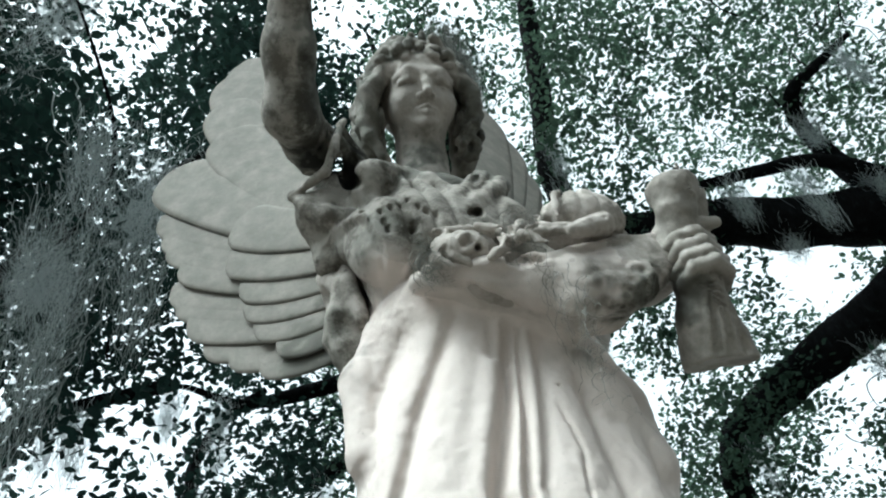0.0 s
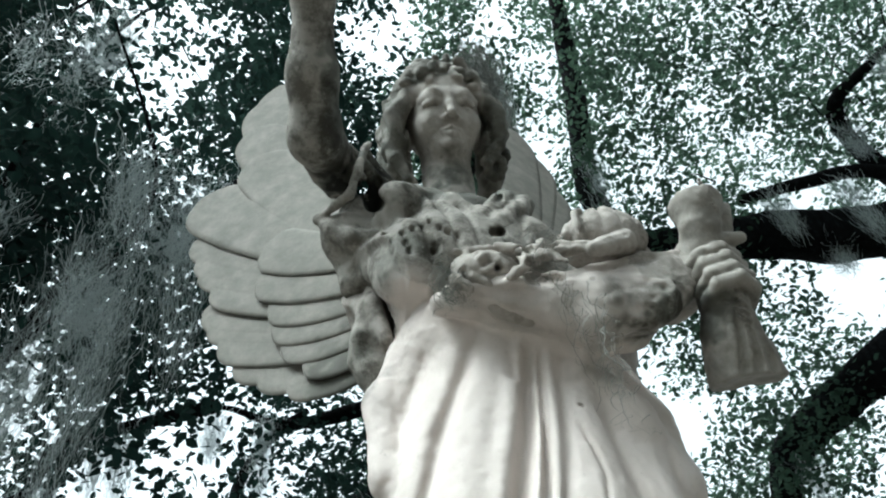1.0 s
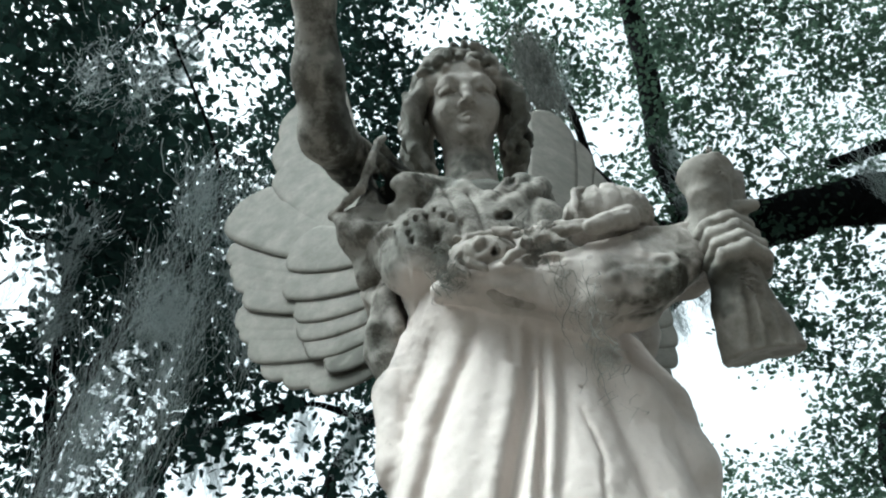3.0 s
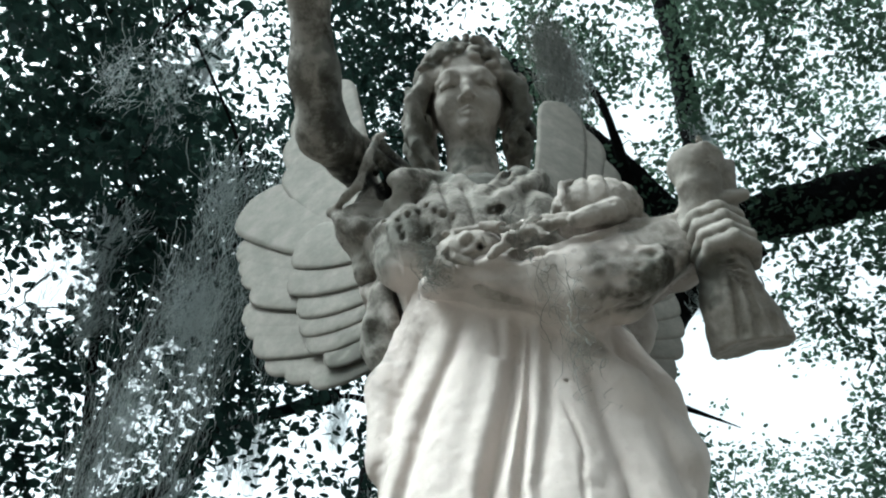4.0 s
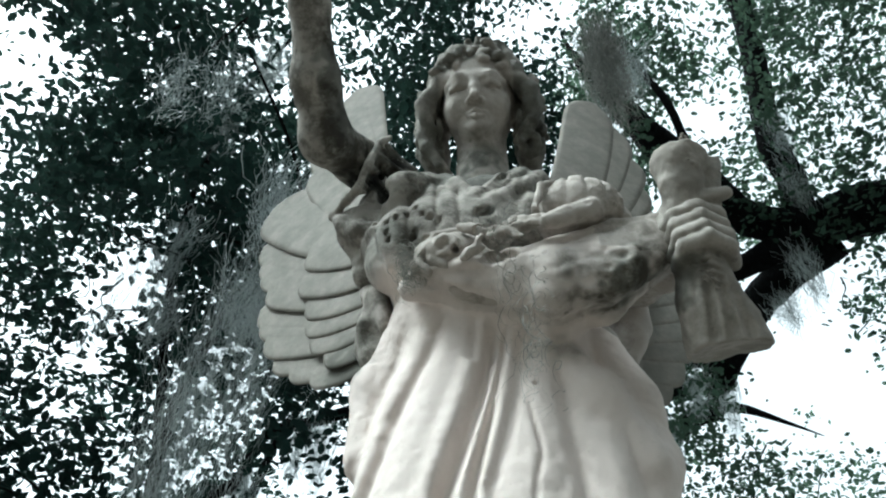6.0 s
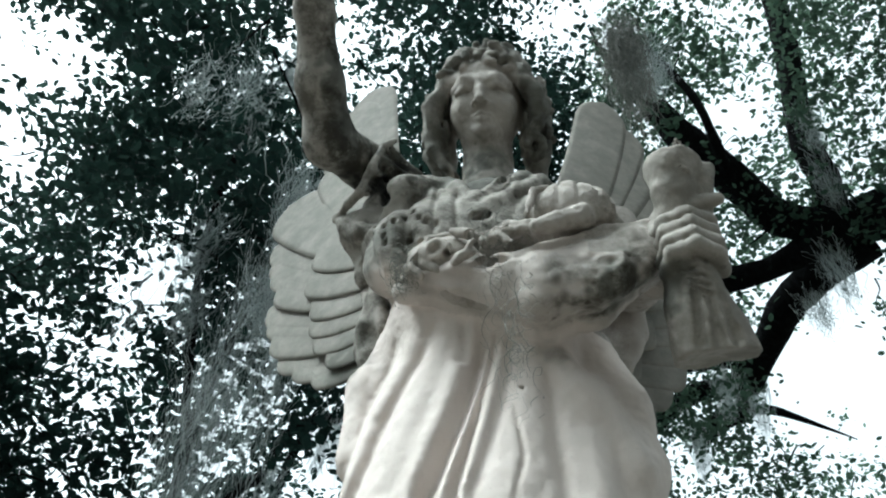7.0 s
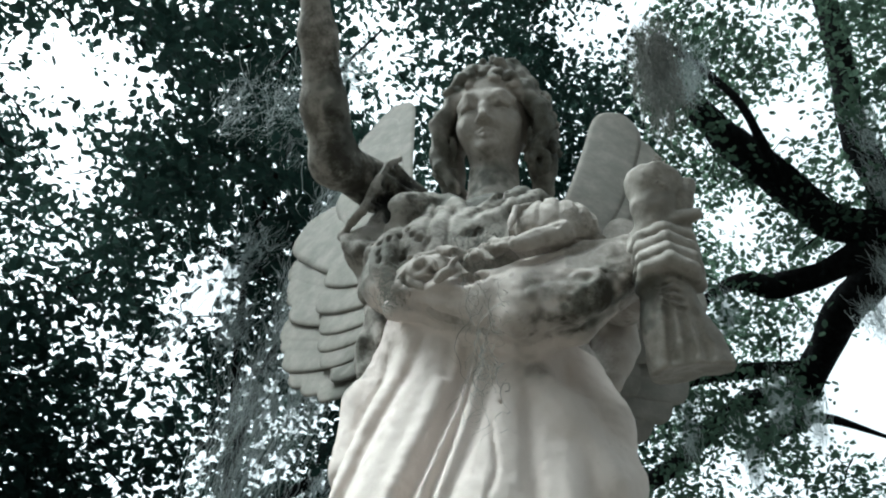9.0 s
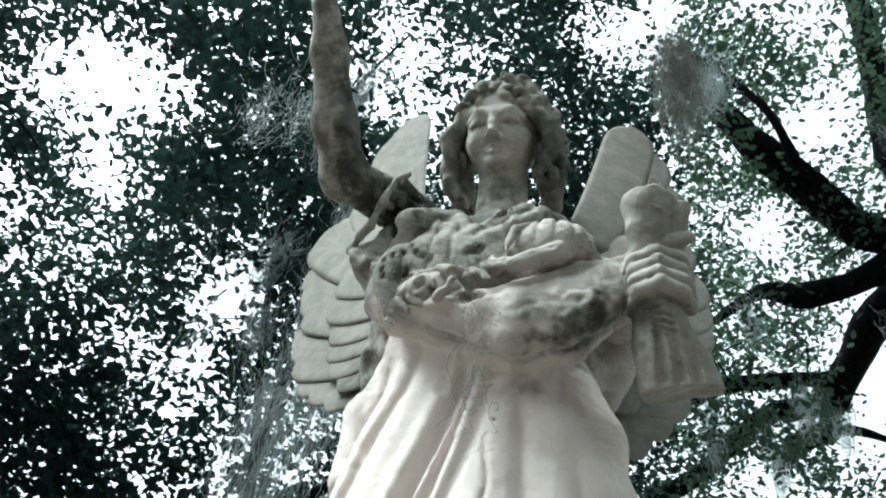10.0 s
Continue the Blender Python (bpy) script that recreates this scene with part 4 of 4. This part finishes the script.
# ---- live oaks ----
LIMBS_RIGHT = {
    "limb_main": [(1.99, 4.58, 6.73, 0.20), (2.5, 4.5, 6.72, 0.20), (3.2, 4.35, 6.6, 0.21), (3.9, 4.3, 6.45, 0.24), (4.75, 4.25, 6.35, 0.28), (5.8, 4.3, 6.3, 0.33), (7.2, 5.0, 5.6, 0.42), (8.0, 5.6, 3.6, 0.52), (8.1, 5.8, -0.1, 0.75)],
    "limb_up": [(1.99, 4.58, 6.73, 0.150), (2.02, 4.35, 7.04, 0.130), (1.97, 4.16, 7.56, 0.120), (2.07, 3.85, 8.33, 0.110), (2.14, 3.55, 9.15, 0.100), (2.19, 2.84, 10.49, 0.065), (2.1, 2.0, 11.6, 0.02)],
    "limb_over": [(2.05, 4.58, 6.73, 0.17), (1.61, 4.50, 6.88, 0.150), (1.27, 4.20, 7.30, 0.150), (0.94, 3.94, 7.74, 0.130), (0.66, 3.68, 8.28, 0.085), (0.48, 3.52, 8.7, 0.035), (0.4, 3.4, 9.0, 0.012)],
    "limb_low": [(2.05, 4.58, 6.73, 0.15), (1.47, 4.74, 6.57, 0.110), (1.07, 4.80, 6.58, 0.100), (0.77, 4.88, 6.79, 0.070), (0.34, 5.29, 6.96, 0.040)],
    "limb_down": [(2.2, 4.70, 6.69, 0.180), (1.65, 5.19, 6.66, 0.150), (1.40, 5.60, 6.58, 0.125), (1.17, 6.12, 6.47, 0.080)],
    "limb_thin": [(3.16, 4.09, 6.82, 0.045), (3.75, 3.96, 6.80, 0.055), (4.23, 3.89, 6.77, 0.065), (4.9, 4.0, 6.55, 0.08)],
    "limb_arch": [(7.0, 4.9, 5.3, 0.34), (5.6, 4.2, 5.7, 0.28), (4.70, 4.29, 5.65, 0.21), (4.23, 4.85, 5.60, 0.21), (3.76, 5.42, 5.54, 0.195), (3.43, 5.82, 5.46, 0.17), (3.28, 6.17, 5.19, 0.140), (3.36, 6.38, 4.96, 0.120), (3.52, 6.74, 4.58, 0.080)],
    "limb_crook": [(4.7, 4.1, 6.5, 0.10), (4.5, 4.0, 7.0, 0.09), (4.34, 3.86, 7.28, 0.080), (4.27, 3.73, 7.43, 0.080), (4.29, 3.56, 7.51, 0.070), (4.48, 3.42, 7.59, 0.050), (4.88, 3.21, 7.81, 0.030)],
    "limb_far": [(-0.56, 6.23, 5.74, 0.070), (-0.04, 6.31, 6.09, 0.090), (0.37, 6.29, 6.47, 0.095), (0.71, 6.19, 6.60, 0.090), (1.08, 6.30, 6.76, 0.080), (1.4, 5.6, 6.7, 0.08)],
    "limb_fork": [(0.61, 6.80, 6.48, 0.090), (0.91, 6.59, 6.58, 0.100), (1.15, 6.55, 6.61, 0.095), (1.11, 6.31, 6.75, 0.070), (1.35, 5.78, 6.76, 0.060)],
    "limb_twig": [(1.15, 6.55, 6.61, 0.060), (1.41, 6.65, 6.61, 0.050), (1.78, 6.89, 6.56, 0.022), (2.1, 7.1, 6.5, 0.006)],
    "limb_reach": [(1.3, 4.22, 7.25, 0.05), (1.1, 3.3, 6.9, 0.035), (0.85, 2.5, 6.1, 0.025), (0.66, 1.95, 5.45, 0.016), (0.57, 1.74, 5.15, 0.008)],
}
LIMBS_LEFT = {
    "limb_main": [(-1.6, 4.85, 5.85, 0.012), (-1.41, 4.94, 5.92, 0.026), (-1.01, 5.29, 5.97, 0.045), (-0.41, 5.46, 6.17, 0.075), (0.33, 5.54, 6.40, 0.075), (1.18, 5.81, 6.57, 0.065)],
    "limb_rise": [(-4.6, 7.4, -0.1, 0.500), (-4.2, 7.0, 2.4, 0.380), (-3.2, 6.4, 4.2, 0.260), (-1.9, 5.7, 4.9, 0.078), (-1.46, 5.48, 5.25, 0.058), (-1.40, 5.42, 5.53, 0.058), (-1.16, 5.34, 5.88, 0.052), (-0.83, 5.32, 6.12, 0.033)],
    "limb_side": [(-3.2, 6.4, 4.2, 0.160), (-2.7, 5.0, 4.2, 0.058), (-2.47, 3.95, 4.34, 0.046), (-2.36, 4.07, 4.66, 0.042), (-2.25, 4.10, 5.05, 0.046), (-2.05, 4.39, 5.36, 0.049), (-1.49, 4.79, 5.83, 0.058)],
    "limb_side_twig": [(-2.45, 4.35, 4.5, 0.033), (-2.29, 4.27, 4.98, 0.033), (-2.20, 4.29, 5.34, 0.029), (-2.01, 4.39, 5.67, 0.019)],
    "limb_moss": [(-4.2, 7.0, 2.4, 0.200), (-3.4, 5.0, 3.6, 0.078), (-2.5, 3.4, 4.3, 0.039), (-1.7, 2.6, 4.75, 0.029), (-1.0, 2.35, 5.0, 0.019), (-0.6, 2.3, 5.3, 0.012)],
    "limb_veil": [(-2.5, 3.4, 4.3, 0.03), (-1.9, 2.7, 4.35, 0.02), (-1.35, 2.3, 4.4, 0.014), (-1.0, 1.95, 4.7, 0.010), (-1.05, 1.3, 5.0, 0.006)],
    "limb_near": [(-2.5, 3.4, 4.3, 0.033), (-2.1, 2.4, 5.2, 0.023), (-1.6, 1.9, 6.0, 0.016), (-1.2, 1.8, 6.7, 0.010)],
}
CENTRE = np.array((0.3, 0.0, 1.5))
# openings in the canopy: bearing from +y to +x, height above level, half-angle, in degrees
GAPS_WEST = [(-71.5, 49.8, 4.0), (-64.0, 46.7, 2.8), (-49.0, 42.9, 2.7), (-49.1, 47.0, 1.2), (-32.9, 60.1, 1.8), (-8.4, 66.3, 1.8), (-34.8, 34.9, 1.2), (-47.6, 29.0, 1.0), (-66.9, 53.7, 2.6), (-26.7, 34.4, 1.6), (-46.6, 45.6, 1.2), (-35.1, 36.9, 1.6),
             (-20.2, 38.7, 1.6), (-14.5, 35.1, 1.2), (-31.2, 61.9, 1.0), (-2.9, 66.7, 2.0), (-20.5, 36.3, 1.6), (-31.3, 38.9, 1.0)]
GAPS_EAST = [(16.2, 56.8, 2.7), (8.2, 50.7, 2.5), (12.6, 39.4, 2.6), (8.8, 36.9, 1.5), (17.9, 38.9, 3.2), (19.6, 33.4, 2.1), (22.8, 62.1, 1.4), (2.5, 66.7, 1.6), (2.2, 33.9, 1.2), (17.2, 65.9, 1.8), (39.5, 36.3, 3.2), (37.4, 29.6, 2.0), (36.2, 36.6, 1.9), (34.0, 26.7, 1.6),
             (18.6, 56.1, 1.2), (38.1, 38.8, 1.4), (29.7, 52.7, 1.2), (40.3, 49.6, 1.2), (57.2, 48.3, 1.2), (37.4, 53.0, 1.0), (30.0, 48.9, 1.0), (10.3, 41.6, 1.3)]
GAPS = GAPS_WEST + GAPS_EAST


def leaves(clusters, per, size, spread, rnd):
    """Small pointed leaves in flat sprays round the cluster points."""
    k = len(clusters) * per
    mid = np.repeat(clusters, per, 0) + rnd.normal(0, 1, (k, 3)) * np.array((spread, spread, spread * 0.55))
    way = rnd.normal(0, 1, (k, 3))
    way[:, 2] *= 0.6
    way /= np.linalg.norm(way, axis=1)[:, None]
    up = rnd.normal(0, 0.75, (k, 3)) + (0, 0, 1)
    side = np.cross(way, up)
    side /= np.linalg.norm(side, axis=1)[:, None] + 1e-6
    norm = np.cross(side, way)
    ln = (size * rnd.uniform(0.65, 1.35, k))[:, None]
    wd = ln * rnd.uniform(0.22, 0.34, k)[:, None]
    v = np.stack([mid - way * ln * 0.5, mid - way * ln * 0.2 + side * wd, mid + way * ln * 0.2 + side * wd * 0.9 + norm * ln * 0.03, mid + way * ln * 0.5 - norm * ln * 0.08,
                  mid + way * ln * 0.2 - side * wd * 0.9 + norm * ln * 0.03, mid - way * ln * 0.2 - side * wd], 1)
    return v.reshape(-1, 3), np.arange(k * 6).reshape(k, 6)


def canopy(n, seed):
    """Cluster points of a vaulted crown with clumps and openings."""
    rnd = np.random.RandomState(seed)
    az, el = rnd.uniform(-100, 100, n), np.degrees(np.arcsin(rnd.uniform(math.sin(radians(16)), 1, n)))
    a, e = np.radians(az), np.radians(el)
    way = np.stack([np.sin(a) * np.cos(e), np.cos(a) * np.cos(e), np.sin(e)], -1)
    near = 6.5 + 1.3 * np.clip(way[:, 0] * 2, -1, 1) + 0.8 * smooth_noise(way, 0.35, seed)
    r = near + rnd.uniform(0, 1, n) ** 1.5 * 4.0
    p = CENTRE + way * r[:, None]
    keep = (smooth_noise(p, 0.8, seed + 1) + 0.7 * smooth_noise(p, 0.35, seed + 2) + 0.7 * smooth_noise(p, 1.9, seed + 5)) > np.where((az < -55) & (el > 40), -0.10, np.where((az < -30) & (el > 48), -0.30, -0.20))
    for ga, ge, gr in GAPS:
        g = np.array((math.sin(radians(ga)) * math.cos(radians(ge)), math.cos(radians(ga)) * math.cos(radians(ge)), math.sin(radians(ge))))
        off = np.degrees(np.arccos(np.clip(way @ g, -1, 1)))
        keep &= off > (0.8 if ge < 40 and ga < 0 else 1.15) * gr * (1 + 0.45 * smooth_noise(way, 0.05, 77)) * (0.5 + 0.9 * rnd.uniform(0, 1, n))
    # a lower bough of larger, nearer leaves over the path
    k = 260
    a, e = np.radians(rnd.uniform(-75, -22, k)), np.radians(rnd.uniform(36, 72, k))
    low = CENTRE + np.stack([np.sin(a) * np.cos(e), np.cos(a) * np.cos(e), np.sin(e)], -1) * rnd.uniform(3.9, 4.8, (k, 1))
    ok = smooth_noise(low, 0.5, seed + 9) > 0.05
    for ga, ge, gr in GAPS:
        g = np.array((math.sin(radians(ga)) * math.cos(radians(ge)), math.cos(radians(ga)) * math.cos(radians(ge)), math.sin(radians(ge))))
        w = (low - CENTRE) / np.linalg.norm(low - CENTRE, axis=1)[:, None]
        ok &= np.degrees(np.arccos(np.clip(w @ g, -1, 1))) > 1.6 * gr
    return np.concatenate([p[keep], low[ok]])


def unseen_canopy(n, seed):
    """Unseen wood added round and behind the path to block low skylight; it leaves the sky open high up over the path.
    """
    rnd = np.random.RandomState(seed)
    az, el = rnd.uniform(100, 260, n), rnd.uniform(2, 90, n)
    a, e = np.radians(az), np.radians(el)
    way = np.stack([np.sin(a) * np.cos(e), np.cos(a) * np.cos(e), np.sin(e)], -1)
    p = CENTRE + way * rnd.uniform(9, 14, n)[:, None]
    keep = (smooth_noise(p, 1.4, seed) + 0.6 * smooth_noise(p, 0.6, seed + 2)) > -0.45
    keep &= (el < 36 + 5 * smooth_noise(p, 3.0, seed + 3)) | (el > 78) | (az < 165)
    return p[keep]


def oak(label, limbs, points, seed, leaf, foliage):
    rnd = np.random.RandomState(seed)
    root = new("live_oak")
    tagged(root, label, "tree", "oaks round the statue")
    for name, pts in limbs.items():
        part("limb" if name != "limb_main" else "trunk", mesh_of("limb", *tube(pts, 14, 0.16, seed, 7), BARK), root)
    # twigs: from cluster to the next inward cluster
    pick = points[rnd.permutation(len(points))[:600]]
    ends = np.array([p[:3] for pts in limbs.values() for p in pts])
    twigs = []
    for p in pick:
        q = ends[np.argmin(((ends - p) ** 2).sum(1))]
        d = q - p
        d = d / (np.linalg.norm(d) + 1e-6) * rnd.uniform(0.2, 0.6) + rnd.normal(0, 0.12, 3)
        twigs.append(tube([(*p, 0.002), (*(p + d * 0.35 + rnd.normal(0, 0.06, 3)), 0.004), (*(p + d * 0.7 + rnd.normal(0, 0.06, 3)), 0.006), (*(p + d), 0.008)], 4, 0, 1, 3))
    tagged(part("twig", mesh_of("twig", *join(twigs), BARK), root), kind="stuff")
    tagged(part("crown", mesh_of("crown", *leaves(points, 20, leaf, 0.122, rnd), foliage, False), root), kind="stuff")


def oaks():
    p = canopy(22500, 3)
    left = p[:, 0] + 0.25 * (p[:, 1] - 4) < 0.2
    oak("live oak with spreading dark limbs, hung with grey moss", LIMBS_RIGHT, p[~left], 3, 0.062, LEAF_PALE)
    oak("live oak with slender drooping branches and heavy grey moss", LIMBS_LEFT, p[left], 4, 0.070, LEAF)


oaks()


def unseen_oak():
    """An unseen oak added behind the path to block skylight; only its shade is seen."""
    root = new("live_oak")
    tagged(root, "broad live oak with a dense dark crown beside the path", "tree", "oaks round the statue")
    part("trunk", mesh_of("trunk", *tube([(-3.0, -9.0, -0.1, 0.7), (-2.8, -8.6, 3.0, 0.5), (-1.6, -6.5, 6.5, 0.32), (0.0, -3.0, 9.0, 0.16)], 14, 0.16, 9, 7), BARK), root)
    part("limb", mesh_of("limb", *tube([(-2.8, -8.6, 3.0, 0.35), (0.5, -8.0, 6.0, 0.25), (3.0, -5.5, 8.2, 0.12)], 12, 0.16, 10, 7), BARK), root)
    tagged(part("crown", mesh_of("crown", *leaves(unseen_canopy(8000, 51), 14, 0.2, 0.4, np.random.RandomState(52)), LEAF, False), root), kind="stuff")


unseen_oak()


# ---- hanging moss ----
def strands(top, length, spread, n, seed, width=0.006, sway=0.05, steps=9, tuft=0.0, curl=0.0):
    """Wavy grey threads that hang from round a point."""
    rnd = np.random.RandomState(seed)
    top = np.array(top)
    u = np.linspace(0, 1, steps)
    fall = rnd.uniform(0, 1, n) ** 1.3 * tuft
    base = top + rnd.normal(0, 1, (n, 3)) * np.array(spread) * (1 - 0.7 * fall)[:, None]
    base[:, 2] -= fall * length
    ln = length * rnd.uniform(0.25, 1.0, n) ** 0.8 * (1 - 0.75 * tuft)
    p = base[:, None, :] - np.array((0, 0, 1.0)) * (u[None, :, None] * ln[:, None, None])
    draw = (top - base) * np.array((1, 1, 0))
    p = p + draw[:, None, :] * (0.55 * u[None, :, None])
    wob = np.cumsum(rnd.normal(0, 1, (n, steps, 3)), 1) * sway * 0.35
    wob[..., 2] *= 0.3
    p = p + wob
    if curl:
        k, ph = rnd.uniform(8, 22, (n, 1)), rnd.uniform(0, 6.3, (n, 1))
        p[..., 0] += curl * np.sin(k * u + ph)
        p[..., 1] += curl * np.cos(k * u + ph)
        p[..., 2] += 0.7 * curl * np.sin(0.7 * k * u + ph)
    side = rnd.normal(0, 1, (n, 1, 3))
    side[..., 2] *= 0.2
    side /= np.linalg.norm(side, axis=2)[..., None]
    w = width * (1 - 0.6 * u)[None, :, None] * rnd.uniform(0.6, 1.4, (n, 1, 1))
    v = np.stack([p - side * w, p + side * w], 2).reshape(-1, 3)
    i = np.arange(n * steps * 2).reshape(n, steps, 2)
    f = np.stack([i[:, :-1, 0], i[:, :-1, 1], i[:, 1:, 1], i[:, 1:, 0]], -1).reshape(-1, 4)
    return v, f


def moss(top, length, spread, n, seed, width=0.006, sway=0.05, mat=MOSS, label="grey hanging moss trailing from an oak limb", group="moss on the oaks"):
    ob = new("spanish_moss", mesh_of("spanish_moss", *strands(top, length, spread, n, seed, width, sway, 8, 0.75), mat, False))
    return tagged(ob, label, "moss", group, "stuff")


def mosses():
    rnd = random.Random(9)
    k = 100
    for limbs, share in ((LIMBS_RIGHT, 2), (LIMBS_LEFT, 4)):
        for name, pts in limbs.items():
            for a, b in zip(pts[:-1], pts[1:]):
                if min(a[2], b[2]) < 4.0 or max(a[3], b[3]) > 0.3:
                    continue
                for _ in range(1 if rnd.random() < share / 6 else 0):
                    s = rnd.random()
                    p = [a[i] + (b[i] - a[i]) * s for i in range(4)]
                    k += 1
                    moss((p[0], p[1], p[2] - p[3] * 0.6), rnd.uniform(0.35, 0.9), (0.09, 0.09, 0.03), 300, k, 0.0022, 0.035)
    # heavy curtain on the near branch
    for x, y, z, ln in ((-2.3, 3.2, 4.4, 1.2), (-2.0, 2.9, 4.6, 1.4), (-1.75, 2.65, 4.72, 1.4), (-1.5, 2.55, 4.8, 1.2), (-1.25, 2.45, 4.9, 1.2), (-1.0, 2.35, 5.0, 1.1), (-0.8, 2.33, 5.15, 0.8), (-1.6, 1.9, 6.0, 0.8), (-1.35, 1.85, 6.4, 0.7), (-2.1, 2.4, 5.2, 1.0)):
        for _ in range(2):
            k += 1
            moss((x + rnd.uniform(-0.18, 0.18), y + rnd.uniform(-0.15, 0.15), z + rnd.uniform(-0.05, 0.1)), ln * rnd.uniform(0.55, 1.05), (0.11, 0.11, 0.10), rnd.randrange(110, 220), k, 0.0014, 0.035)
    # a thick tuft over the angel's folded wing
    for dx, dz, ln in ((0.0, 0.0, 0.95), (0.05, 0.06, 0.8), (-0.05, 0.02, 0.75), (0.02, 0.2, 0.6)):
        k += 1
        moss((0.57 + dx, 1.74 + dx * 0.5, 5.13 + dz), ln, (0.05, 0.05, 0.10), 330, k, 0.0016, 0.03, DRY_MOSS)
    # thin veils further along the near branch
    for x, y, z, ln in ((-0.83, 1.85, 4.65, 0.6), (-0.92, 2.0, 4.5, 0.7), (-1.02, 2.1, 4.4, 0.7), (-1.14, 2.25, 4.3, 0.7), (-1.28, 2.4, 4.1, 0.7), (-0.95, 2.3, 4.3, 0.6), (-1.2, 2.05, 4.35, 0.6), (-1.40, 2.5, 4.0, 0.7), (-1.08, 1.30, 4.85, 0.5), (-1.2, 1.22, 4.75, 0.4), (-1.6, 2.35, 3.9, 0.7), (-1.75, 2.6, 3.8, 0.8), (-1.45, 2.15, 4.0, 0.6)):
        k += 1
        moss((x + rnd.uniform(-0.06, 0.06), y + rnd.uniform(-0.06, 0.06), z), ln, (0.10, 0.10, 0.10), 150, k, 0.0012, 0.030)


mosses()


def statue_moss():
    pieces = [strands((0.035, -0.235, 2.47), 0.16, (0.028, 0.014, 0.02), 22, 71, 0.00055, 0.006, 26, 0, 0.012),
              strands((0.055, -0.25, 2.36), 0.30, (0.022, 0.008, 0.03), 20, 72, 0.00055, 0.006, 30, 0.5, 0.010),
              strands((0.07, -0.235, 2.24), 0.22, (0.016, 0.008, 0.03), 9, 73, 0.00055, 0.005, 26, 0.4, 0.009)]
    ob = new("spanish_moss", mesh_of("spanish_moss", *join(pieces), DRY_MOSS, False))
    ob.matrix_world = STATUE
    tagged(ob, "wispy grey moss hanging from carved flowers over the skirt", "moss")
    ob = new("lichen_tuft", mesh_of("lichen_tuft", *strands((-0.118, -0.20, 2.415), 0.07, (0.014, 0.01, 0.02), 40, 74, 0.0008, 0.008, 14, 0, 0.008), DRY_MOSS, False))
    ob.matrix_world = STATUE
    tagged(ob, "small tuft of dry lichen on the girdle of the statue", "lichen")


statue_moss()
